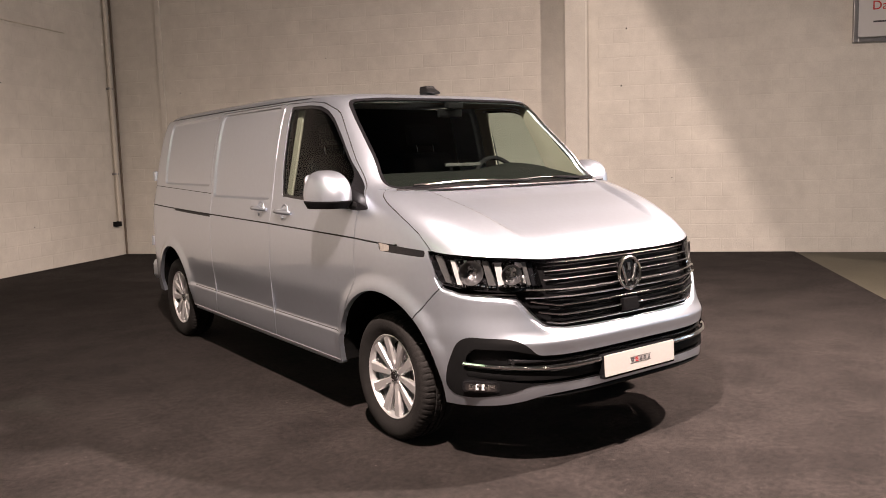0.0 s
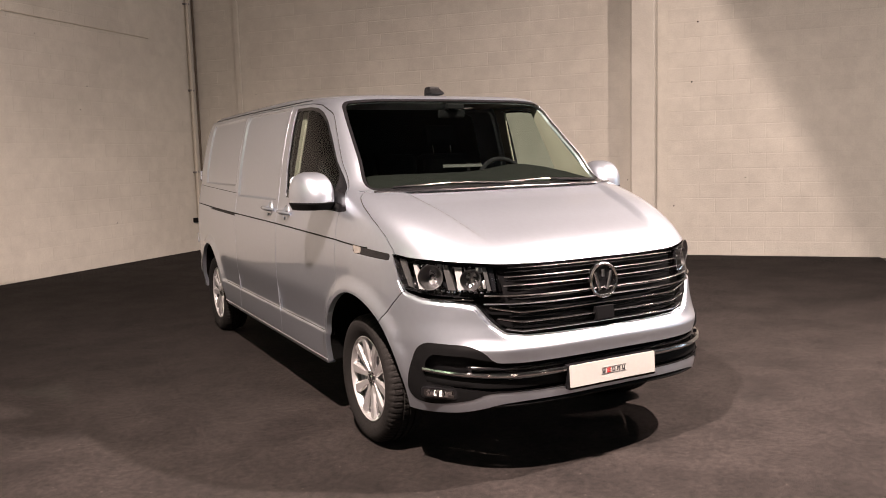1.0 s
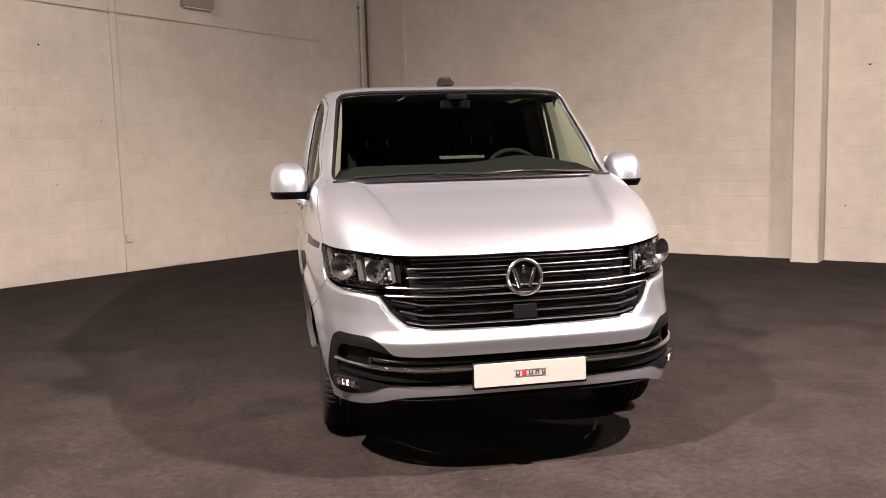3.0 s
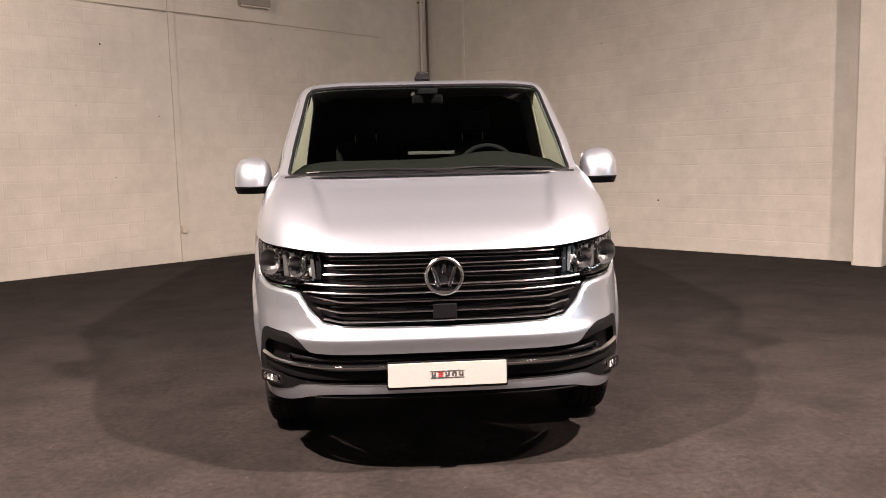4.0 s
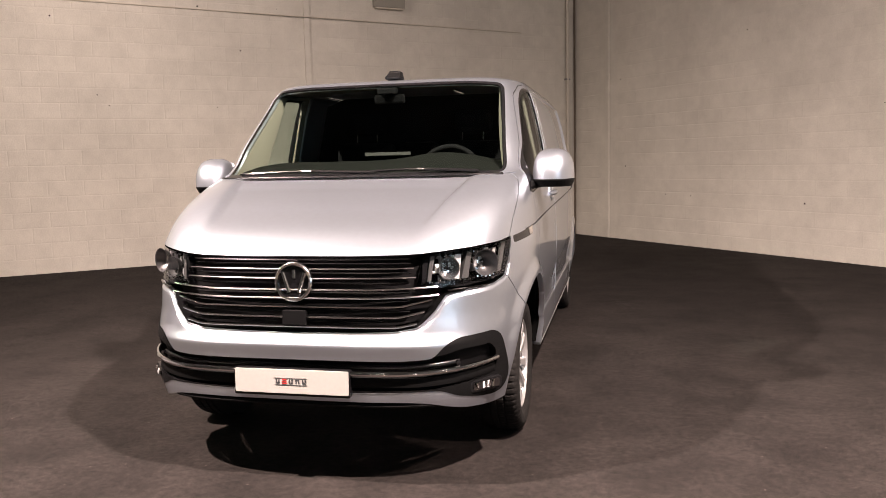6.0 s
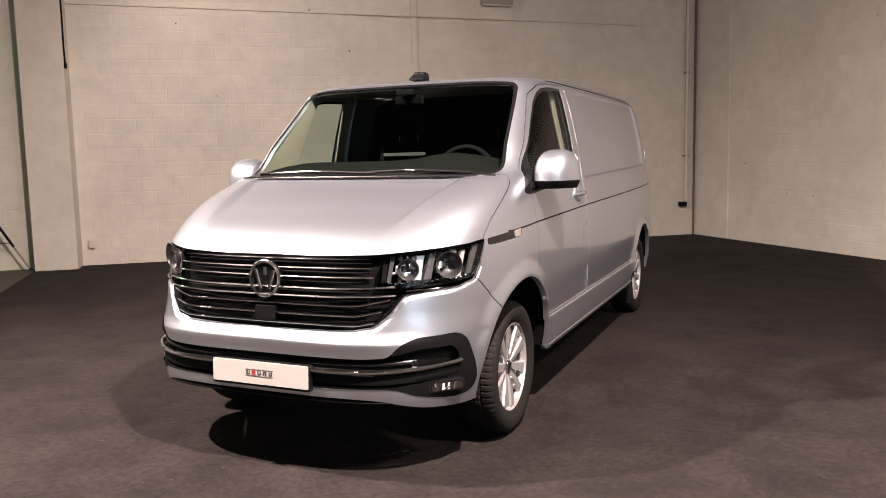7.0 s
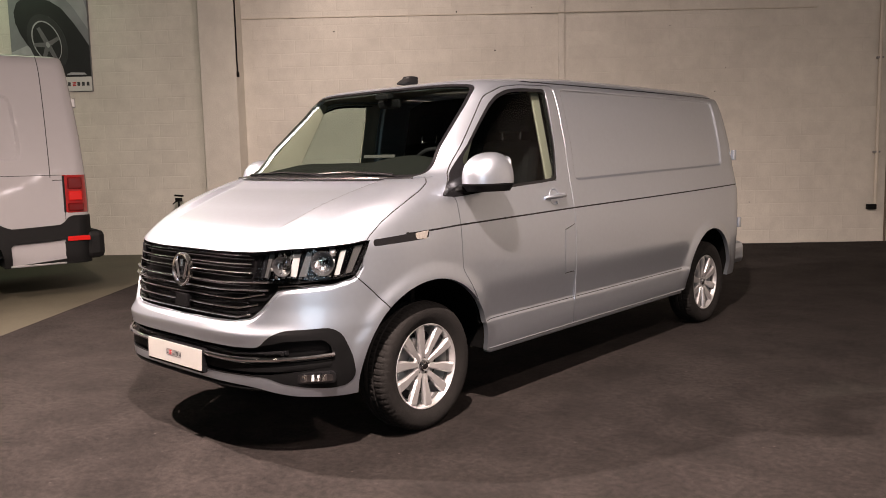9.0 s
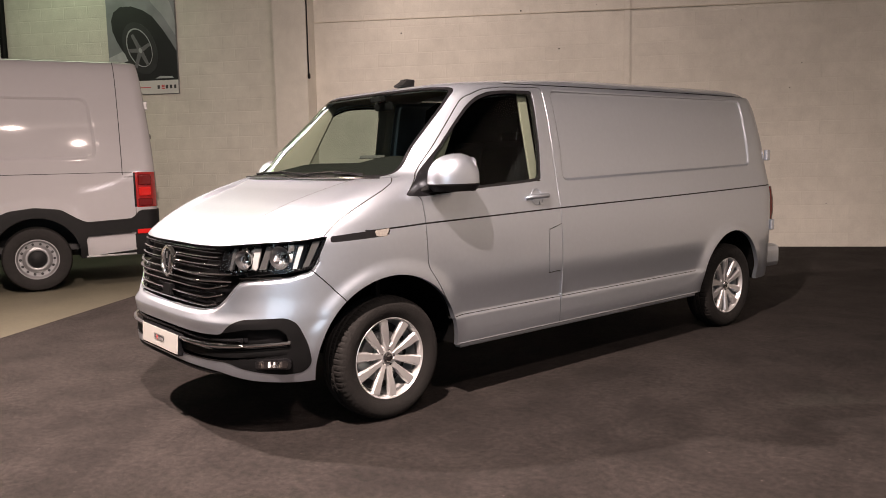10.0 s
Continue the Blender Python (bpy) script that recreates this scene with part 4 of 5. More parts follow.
def nose_band(z0, z1, half, lift, thick, n=57):
    """A flat bar with rounded edges across the nose, between two heights."""
    bm = bmesh.new()
    rows = []
    zs = (z0, z0 + .004, (z0 + z1) / 2, z1 - .004, z1)
    ins = (.006, 0, -.003, 0, .006)
    for x in np.linspace(-half, half, n):
        kick = .008 * max(0, (abs(x) - .55)) / .25
        front = [bm.verts.new((x, float(front_y(x, z)) - lift + q, z + kick)) for z, q in zip(zs, ins)]
        back = [bm.verts.new((x, float(front_y(x, z)) - lift + thick, z + kick)) for z in (z1, z0)]
        rows.append(front + back)
    for a, b in zip(rows[:-1], rows[1:]):
        for k in range(7):
            bm.faces.new((a[k], a[(k + 1) % 7], b[(k + 1) % 7], b[k]))
    bm.faces.new(rows[0])
    bm.faces.new(rows[-1])
    bmesh.ops.recalc_face_normals(bm, faces=bm.faces)
    return bm


shade(part("trim_bar", nose_band(.518, .540, .70, -.012, .02), BLACK, trim))
shade(part("trim_bar", nose_band(.440, .486, .832, .000, .03), PLASTIC, trim))
shade(part("bright_strip", nose_bar(lambda x: .505 + .010 * max(0, (x - .55) / .25), .838, .0115, .013, .95), BAR, trim, "bright chrome strip"))
for z in (.553, .561):
    part("intake_slat", nose_bar(lambda x: z, .50, .003, -.010, .6), BLACK, trim)
for s in (1, -1):
    y = float(front_y(.785, .412)) + .014
    fog = new("fog_lamp")
    fog.parent = van
    fog["label"] = "small clear fog lamp in the black trim"
    fog.matrix_basis = pose(s * .785, y, .412, 0, 0, s * 50)
    part("housing", prism(rounded(.185, .058, .02), .05, pose(0, -.020, 0), .006), BLACK, fog)
    part("reflector", prism(rounded(.15, .036, .012), .004, pose(0, -.0225, 0), .0), SMOKE, fog)
    for x, w in ((-.046, .026), (-.014, .022), (.014, .024), (.044, .026)):
        m = pose(x, -.0235, .002, 0, 0, 25)
        # the two middle cells are white in place of a bright reflection
        part("lens_cell", prism([(-w / 2, -.015), (w / 2, -.017), (w / 2 - .004, .016), (-w / 2 + .003, .012)], .004, m, .002), CELLWHITE if abs(x) < .02 else REFLECT, fog)
    for k in range(9):
        q = random.uniform(.006, .012)
        m = pose(random.uniform(-.062, .062), -.0265, random.uniform(-.011, .012), 0, 0, random.uniform(-30, 40))
        part("lens_facet", prism([(-q, -q * .6), (q, -q * .8), (q * .7, q * .7), (-q * .8, q * .6)], .003, m, .001), REFLECT if k % 3 else SMOKE, fog)
    y = float(front_y(.70, .532))
    part("parking_sensor", lathe([(.001, .004), (.010, .003), (.011, -.01)], 16, pose(s * .70, y - .003, .534, 0, 0, -90 + s * 35)), BLACK, van)

pts = [(x, float(front_y(x, .38)) + .02, .362) for x in np.linspace(-.60, .60, 25)]
part("lip_spoiler", rod(pts, .016, 8, .7), PLASTIC, van, "black lower lip")

plate = new("number_plate")
plate.parent = van
plate["label"] = "white dealer plate in a black holder"
plate.matrix_basis = pose(0, -.938, .462, -3, 0, 0)
part("plate_holder", prism(rounded(.528, .118, .008), .03, pose(0, 0, 0), .003), BLACK, plate)
part("plate_face", prism(rounded(.518, .104, .006), .004, pose(0, -.003, .004), .001), PLATE, plate)
x = -.060
for k, w in enumerate((.019, .021, .020, .020, .019)):
    if k == 1:
        for z in (-.0085, 0, .0085):
            part("print_bar", prism(rounded(w, .0045, .001), .001, pose(x, -.0045, z + .004)), RED, plate)
    else:
        for d in (-.31, .31):
            part("print_bar", prism(rounded(w * .26, .0205, .002), .001, pose(x + d * w, -.0045, .004)), INK, plate)
        part("print_bar", prism(rounded(w * .40, .005, .001), .001, pose(x, -.0045, .004 + (.007 if k % 2 else -.006))), INK, plate)
    x += .030
for z in (.0185, -.0105):
    part("print_bar", prism(rounded(.150, .0012, .0005), .001, pose(0, -.0045, z)), INK, plate)

# wipers and cowl
for px, tip in ((.12, -.62), (.66, .02)):
    p0 = Vector((px, float(front_y(px, 1.33)) - .012, 1.332))
    pts = [p0 + Vector((0, 0, .004)), p0 + Vector(((tip - px) * .45, 0, .016)), Vector((tip * .5 + px * .5, float(front_y(tip * .5 + px * .5, 1.345)) - .016, 1.350))]
    arm = part("wiper", rod(pts, .008, 8), BLACK, van, "black wiper resting at the foot of the windscreen")
    blade = [Vector((x, float(front_y(x, 1.338 + .018 * (1 - abs(k - 5) / 5))) - .010, 1.338 + .018 * (1 - abs(k - 5) / 5) * .6)) for k, x in enumerate(np.linspace(px - .10, tip - .05, 11))]
    part("wiper_blade", rod(blade, .007, 6), BLACK, arm)
pts = [(x, float(front_y(x, 1.315)) + .004, 1.318) for x in np.linspace(-.78, .78, 41)]
part("cowl", rod(pts, .012, 8, .6), BLACK, van, "black cowl strip")

# mirrors
for s in (1, -1):
    mirror = new("wing_mirror")
    mirror.parent = van
    mirror["label"] = "silver mirror shell on a black foot"
    mirror.matrix_basis = pose(s * 1.008, .385, 1.346 if s > 0 else 1.334, 0, 0, -s * 8)
    for name, z0, z1, mat in (("mirror_shell", -.066, .096, PAINT), ("mirror_base", -.108, -.069, PLASTIC)):
        bm = bmesh.new()
        rows = []
        for k in range(15):
            t = k / 14
            z = z0 + (z1 - z0) * t
            u = (z + .108) / .206
            full = (1 - max(0, (u - .30) / .70) ** 2.3) ** .5 if u < 1 else 0.02
            full *= min(1, .80 + u * 1.2) if name == "mirror_base" else 1
            full = max(full, .05)
            row = []
            for j in range(32):
                a = 2 * math.pi * j / 32
                ca, sa = math.cos(a), math.sin(a)
                ex = .114 * full ** .6 * math.copysign(abs(ca) ** .80, ca)
                ey = .172 * full * math.copysign(abs(sa) ** .9, sa)
                ey = ey if sa < 0 else ey * .72
                row.append(bm.verts.new((ex * (1 if s * ca > 0 else .9), ey, z)))
            rows.append(row)
        for a, b in zip(rows[:-1], rows[1:]):
            for j in range(32):
                bm.faces.new((a[j], a[(j + 1) % 32], b[(j + 1) % 32], b[j]))
        bm.faces.new(rows[0])
        bm.faces.new(rows[-1])
        bmesh.ops.recalc_face_normals(bm, faces=bm.faces)
        shade(part(name, bm, mat, mirror))
    part("mirror_glass", prism(rounded(.17, .13, .03), .004, pose(0, .072, .01)), REFLECT, mirror)
    arm = rod([(-s * .115, -.235, -.115), (-s * .105, -.16, -.10), (-s * .09, -.09, -.092), (-s * .03, -.03, -.088)], [.030, .036, .032, .026], 10, .8)
    part("mirror_foot", arm, PLASTIC, mirror, "black mirror foot")

# door handles
for s, y, z in ((1, 1.105, 1.168), (-1, 1.105, 1.168), (-1, 1.47, 1.178)):
    x = float(half_width(z))
    handle = new("door_handle")
    handle.parent = van
    handle["label"] = "silver grip handle over a round dish"
    handle.matrix_basis = pose(s * x, y, z, 0, -8 * s, 0)
    part("dish", lathe([(.001, -.016), (.030, -.012), (.046, .001), (.052, .003), (.054, -.002)], 28, pose(0, 0, 0, 0, 0, 0 if s > 0 else 180)), PAINT, handle)
    grip = rod([(s * .004, -.10, -.002), (s * .026, -.07, 0), (s * .034, 0, .002), (s * .030, .07, .003), (s * .004, .10, .004)], [.012, .016, .017, .015, .011], 10, .9, Vector((0, 0, 1)))
    shade(part("grip", grip, PAINT, handle))
    part("lock", lathe([(.001, .006), (.009, .005), (.010, -.005)], 14, pose(s * .004, .02, -.036, 0, 0, 0 if s > 0 else 180)), PAINT, handle)

# roof beacon, hinges, tail lamps
TAILRED = material("dark_tail_lens", (0.13, 0.008, 0.007), 0.15, 0, 0.4)
bm = bmesh.new()
box_bm(bm, pose(0, .80, 1.892), .10, .11, .055, .012)
for v in bm.verts:
    if v.co.z > 1.92:
        v.co.x *= .75
        v.co.y = .83 + (v.co.y - .80) * .7
shade(part("roof_antenna", bm, PLASTIC, van, "black roof antenna housing"))
for s in (1, -1):
    for z in (1.385, .79):
        bm = bmesh.new()
        box_bm(bm, pose(s * (float(half_width(z)) - .075), 4.08, z - .045), .035, .05, .09, .008)
        part("door_hinge", bm, PAINT, van, "silver rear door hinge")
    pts = [(s * .758, 4.235, .80), (s * .764, 4.24, .90), (s * .762, 4.235, 1.0), (s * .751, 4.225, 1.11)]
    part("tail_lamp", rod(pts, [.026, .030, .030, .026], 10, 1.6, Vector((0, 1, 0))), TAILRED, van, "dark red upright tail lamp")
    bm = bmesh.new()
    box_bm(bm, pose(s * .735, 4.16, .40), .20, .36, .20, .05)
    part("bumper_corner", bm, PAINT, van, "silver rear bumper end")

# ---- cabin seen through the glass ----
front_zone = (c[:, 1] < 1.32) & (c[:, 1] > .0) & (c[:, 2] > 1.2)
lining = solid("pillar_lining", front_zone & np.isin(kind, ("pillar", "door", "gap")), BEIGE, van, "pale beige pillar and door lining", shift=.022)
solid("headliner", (kind == "roof") & (c[:, 1] < 1.5), BEIGE, van, "pale roof lining", shift=.04)
for s in (1, -1):
    half = LEFT_SIDE if s > 0 else ~LEFT_SIDE
    solid("door_lining", half & (c[:, 1] < 1.32) & (c[:, 1] > .1) & (c[:, 2] > .5) & (c[:, 2] <= 1.24) & np.isin(kind, ("door", "fender", "upper_fender", "gap", "door_frame")), DASH, van, shift=.05)
    bm = bmesh.new()
    box_bm(bm, pose(s * .868, 1.155, 1.22, 0, -s * 12, 0), .016, .075, .60, .006)
    part("belt_pillar", bm, BEIGE, van, "pale beige trim beside the seat")
# pale trim on the inside of each windscreen pillar
for s in (1, -1):
    bm = bmesh.new()
    loops = []
    for k in range(9):
        t = k / 8
        outer_p = Vector((s * (.772 - .092 * t), .150 + .49 * t, 1.320 + .485 * t))
        inner_p = Vector((s * (.722 - .052 * t), .42 + .27 * t, 1.305 + .490 * t))
        lift = Vector((-s * .012 * math.sin(math.pi * t), -.006, 0))
        mid_p = outer_p.lerp(inner_p, .5) + lift
        loops.append([bm.verts.new(q) for q in (outer_p, mid_p, inner_p, inner_p + Vector((s * .035, .03, 0)), outer_p + Vector((s * .004, .03, 0)))])
    for a, b in zip(loops[:-1], loops[1:]):
        for k in range(5):
            bm.faces.new((a[k], a[(k + 1) % 5], b[(k + 1) % 5], b[k]))
    bm.faces.new(loops[0])
    bm.faces.new(loops[-1])
    bmesh.ops.recalc_face_normals(bm, faces=bm.faces)
    shade(part("pillar_trim", bm, BEIGE, van, "pale beige windscreen pillar trim"))
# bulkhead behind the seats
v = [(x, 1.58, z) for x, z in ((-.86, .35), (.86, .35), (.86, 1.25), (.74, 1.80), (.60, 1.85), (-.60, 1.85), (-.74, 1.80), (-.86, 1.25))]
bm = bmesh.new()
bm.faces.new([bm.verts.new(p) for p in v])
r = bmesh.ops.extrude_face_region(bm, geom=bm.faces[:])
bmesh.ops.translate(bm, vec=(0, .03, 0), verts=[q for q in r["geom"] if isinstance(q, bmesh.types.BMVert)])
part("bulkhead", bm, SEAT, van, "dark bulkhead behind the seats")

# dashboard: a sweep across the cabin
bm = bmesh.new()
sec = [(-.0, 1.300), (.06, 1.326), (.20, 1.362), (.34, 1.392), (.42, 1.398), (.46, 1.375), (.475, 1.25), (.47, 1.05), (.40, .80)]
rows = []
for x in np.linspace(-.80, .80, 41):
    hump = .040 * math.exp(-((x - .38) / .22) ** 2) - .02 * step(abs(np.array([x])), .55, .8)[0]
    row = []
    for y, z in sec:
        yy = y + float(front_y(x, 1.33)) * (1 if y < .1 else .4)
        row.append(bm.verts.new((x, yy + .02, z + hump * step(np.array([y]), .05, .30)[0])))
    rows.append(row)
for a, b in zip(rows[:-1], rows[1:]):
    for i in range(len(sec) - 1):
        bm.faces.new((a[i], b[i], b[i + 1], a[i + 1]))
bmesh.ops.recalc_face_normals(bm, faces=bm.faces)
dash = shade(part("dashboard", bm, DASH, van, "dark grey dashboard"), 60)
wheel_pts = [(.38 + .185 * math.cos(2 * math.pi * k / 40), .58 + .05 * math.sin(2 * math.pi * k / 40), 1.300 + .172 * math.sin(2 * math.pi * k / 40)) for k in range(40)]
steer = shade(part("steering_wheel", rod(wheel_pts, .015, 10, 1.0, Vector((0, 1, 0)), True), SEAT, van, "black steering wheel"))
bm = bmesh.new()
box_bm(bm, pose(.38, .565, 1.245), .14, .05, .11, .02)
part("steering_hub", bm, SEAT, steer)
for a in (0, 180, 270):
    part("steering_spoke", rod([(.38, .57, 1.30), (.38 + .18 * math.cos(radians(a)), .57, 1.30 + .165 * math.sin(radians(a)))], .014, 8, .6), SEAT, steer)
bm = bmesh.new()
box_bm(bm, pose(.03, .50, 1.425, -20, 0, 0), .28, .008, .022, .003)
part("tablet_edge", bm, material("tray_edge", (0.016, 0.016, 0.0155), 0.8), dash, "pale edge of a dash tray")

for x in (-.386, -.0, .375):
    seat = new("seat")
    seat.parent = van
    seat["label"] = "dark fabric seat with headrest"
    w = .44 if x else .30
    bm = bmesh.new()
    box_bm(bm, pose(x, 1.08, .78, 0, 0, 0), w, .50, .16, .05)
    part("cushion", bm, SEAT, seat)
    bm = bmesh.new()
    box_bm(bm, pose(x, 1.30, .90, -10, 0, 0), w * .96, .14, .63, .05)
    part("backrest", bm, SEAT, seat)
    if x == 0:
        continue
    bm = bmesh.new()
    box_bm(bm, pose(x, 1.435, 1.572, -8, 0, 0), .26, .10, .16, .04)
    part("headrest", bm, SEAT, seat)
    for d in (-.073, .073):
        part("headrest_post", rod([(x + d, 1.405, 1.528), (x + d, 1.418, 1.585)], .006, 8, 1, Vector((0, 1, 0))), CHROME, seat, "chrome headrest post")
bm = bmesh.new()
box_bm(bm, pose(0.02, .62, 1.735, 8, 0, 0), .19, .03, .055, .014)
mir = part("inner_mirror", bm, SEAT, van, "black rear-view mirror")
part("mirror_stem", rod([(0.02, .62, 1.785), (0.02, .57, 1.815)], .012, 8, 1, Vector((0, 1, 0))), SEAT, mir)
bm = bmesh.new()
box_bm(bm, pose(0.02, .575, 1.79, 10, 0, 0), .12, .05, .035, .008)
part("sensor_box", bm, SEAT, mir)

# ---- the rest of the hall ----
CONCRETE = material("stained_concrete", (0.066, 0.060, 0.040), 0.7, 0, 0, 0.25, 40, 0.15)
# unseen ceiling and far walls, coloured dark to cut bounce light and reflections
ROOFING = material("grey_ceiling", (0.10, 0.098, 0.092), 0.9, 0, 0, 0.1, 8)
FARWALL = material("grey_hall_wall", (0.20, 0.195, 0.18), 0.8, 0, 0, 0.1, 4)
far = CORNER + LEFT * 22 + RIGHT * 21
INL, INR = ML.to_3x3() @ Vector((0, 1, 0)), MR.to_3x3() @ Vector((0, 1, 0))
tagged(wall_box("wall_back", along(CORNER + RIGHT * 21, LEFT, INL), -0.3, 22.3, 0, 0.3, -0.1, HALL, FARWALL), "unseen dark grey wall closing the hall", "wall", kind="structure")
tagged(wall_box("wall_end", along(CORNER + LEFT * 22, RIGHT, INR), -0.3, 21.3, 0, 0.3, -0.1, HALL, FARWALL), "unseen dark grey wall closing the hall", "wall", kind="structure")


def sheet(name, corners, z, mat, thick=0.02):
    bm = bmesh.new()
    f = bm.faces.new([bm.verts.new((p[0], p[1], z)) for p in corners])
    r = bmesh.ops.extrude_face_region(bm, geom=[f])
    bmesh.ops.translate(bm, vec=(0, 0, -thick), verts=[q for q in r["geom"] if isinstance(q, bmesh.types.BMVert)])
    bmesh.ops.recalc_face_normals(bm, faces=bm.faces)
    return part(name, bm, mat)


hall = [CORNER, CORNER + LEFT * 22, far, CORNER + RIGHT * 21]
tagged(sheet("floor", [p + (p - Vector((0, 2, 0))) * .02 for p in hall], -0.012, CONCRETE, 0.1), "stained grey concrete floor", "floor", kind="structure")
tagged(sheet("ceiling", [p + (p - Vector((0, 2, 0))) * .02 for p in hall], HALL + 0.1, ROOFING, 0.1), "unseen dark grey hall ceiling", "ceiling", kind="structure")
tagged(sheet("carpet", [CORNER - INL * .0, Vector((-7.47, 3.99, 0)), Vector((-0.24, -4.47, 0)), Vector((7.76, 2.73, 0))], 0.0, CARPET, 0.012), "charcoal brown needle-felt carpet with pale lint", "carpet", kind="structure")

# pillars, strips, pipes and cables on the walls
tagged(wall_box("pillar_left", ML, 9.84, 10.385, -0.01, 0.40, 0, HALL, WALL, bevel=.006), "white painted shallow wall pillar", "pillar", kind="structure")
bm = bmesh.new()
foot = [bm.verts.new(MR @ Vector((x, y, 0))) for x, y in ((7.435, -.01), (7.435, .31), (7.46, .335), (7.745, .335), (7.77, .31), (7.77, -.01))]
r = bmesh.ops.extrude_face_region(bm, geom=[bm.faces.new(foot)])
bmesh.ops.translate(bm, vec=(0, 0, HALL), verts=[q for q in r["geom"] if isinstance(q, bmesh.types.BMVert)])
bmesh.ops.recalc_face_normals(bm, faces=bm.faces)
tagged(part("pillar_right", bm, WALL), "white painted square wall pillar", "pillar", kind="structure")
tagged(wall_box("trim_right", MR, 0.82, 0.91, -0.01, 0.022, 0, HALL, WALL, bevel=.008), "painted vertical joint strip", "trim", kind="structure")
tagged(wall_box("trim_left", ML, 4.89, 4.98, -0.01, 0.030, 0, HALL, WALL, bevel=.006), "painted vertical joint strip", "trim", kind="structure")


def on_wall(m, pts):
    return [m @ Vector(p) for p in pts]


PIPEMAT = material("painted_pipe", (0.60, 0.56, 0.48), 0.5, 0, 0, 0.08, 60)
pipe = tagged(part("wall_pipe", rod(on_wall(ML, [(.20, .05, .58), (.20, .05, HALL)]), .026, 12, 1, Vector((1, 0, 0))), PIPEMAT), "painted steel pipe down the wall beside the corner", "pipe")
for z in (1.35, 2.75, 4.2):
    bm = bmesh.new()
    box_bm(bm, ML @ pose(.20, .035, z), .09, .07, .03, .004)
    part("pipe_clamp", bm, STEEL, pipe, "grey pipe clamp")
bm = bmesh.new()
box_bm(bm, ML @ pose(.25, .04, .495), .13, .09, .08, .012)
part("pipe_valve", bm, PLASTIC, pipe, "dark valve at the pipe's end")
tagged(part("dark_conduit", rod(on_wall(ML, [(.035, .03, .0), (.035, .03, HALL)]), .016, 8, 1, Vector((1, 0, 0))), material("brown_conduit", (0.13, 0.105, 0.08), 0.7, 0, 0, 0.2, 40)), "thin dark conduit in the wall corner", "conduit")
tagged(part("wall_cable", rod(on_wall(ML, [(9.84, .012, 3.616), (8.0, .012, 3.60), (6.2, .012, 3.58), (5.03, .045, 3.565), (4.84, .045, 3.565), (3.0, .012, 3.55), (1.14, .012, 3.53)]), .010, 8, 1, Vector((0, 0, 1))), PIPEMAT), "thin painted cable run along the wall", "cable")
drop = tagged(part("drop_cable", rod(on_wall(ML, [(9.825, .38, HALL), (9.825, .38, 3.4), (9.827, .38, 2.95), (9.823, .38, 2.75)]), .011, 8, 1, Vector((1, 0, 0))), PLASTIC), "black cable hanging beside the pillar", "cable")
bm = bmesh.new()
box_bm(bm, ML @ pose(9.82, .38, 2.70), .035, .05, .08, .01)
part("plug", bm, PLASTIC, drop)
box = new("wall_light_box")
tagged(box, "grey emergency light box high on the wall", "light box")
bm = bmesh.new()
box_bm(bm, ML @ pose(3.60, .05, 3.775), .52, .10, .20, .012)
part("case", bm, material("grey_box", (0.30, 0.29, 0.25), 0.5, 0, 0, 0.1, 60), box)
bm = bmesh.new()
box_bm(bm, ML @ pose(3.60, .05, 3.755), .48, .085, .02, .004)
part("diffuser", bm, PIPEMAT, box)
for m, x, z in ((ML, 9.70, .25), (ML, 4.935, .42)):
    bm = bmesh.new()
    box_bm(bm, m @ pose(x, .05, z), .08, .05, .11, .008)
    tagged(part("wall_socket", bm, PIPEMAT), "small painted socket box low on the wall", "socket")
tagged(part("drain_pipe", rod(on_wall(ML, [(15.45, .08, 3.28), (15.45, .08, HALL)]), .055, 16, 1, Vector((1, 0, 0))), PLASTIC), "black drain pipe on the wall", "pipe")
random.seed(4)
for k in range(26):
    m = ML if k % 2 else MR
    x, z = random.uniform(.8, 9), random.uniform(.4, 4.0)
    bm = bmesh.new()
    bmesh.ops.create_icosphere(bm, subdivisions=1, radius=random.uniform(.006, .014), matrix=m @ pose(x, 0.002, z))
    tagged(part("wall_plug", bm, PLASTIC), "small dark screw hole plug in the wall", "wall plug", "plugs in the walls")

# ---- poster, sign, tripod ----
poster = tagged(new("wall_poster"), "large framed poster of a car wheel with a white footer", "poster")
PW = ML @ pose(12.865, .03, .11, 0, 0, 180)
GREYBODY = material("poster_grey", (0.25, 0.26, 0.28), 0.4, 0, 0, 0.35, 3)
POSTDARK = material("poster_black", (0.02, 0.02, 0.022), 0.4, 0, 0, 0.2, 5)
POSTSPOKE = material("poster_spoke", (0.16, 0.16, 0.17), 0.4, 0, 0, 0.3, 12)
POSTMID = material("poster_silver", (0.42, 0.43, 0.45), 0.4, 0, 0, 0.2, 10)


def flat(name, outline, y, mat, parent, m=PW):
    return part(name, prism(outline, .003, m @ pose(0, y, 0)), mat, parent)


wall_box("backing", ML, 12.235, 13.495, 0.0, 0.026, 2.58, 4.51, STEEL, poster)
flat("footer", [(-.62, 2.48), (.62, 2.48), (.62, 2.70), (-.62, 2.70)], -.002, WHITE, poster)
flat("picture", [(-.62, 2.70), (.62, 2.70), (.62, 4.39), (-.62, 4.39)], -.002, POSTDARK, poster)
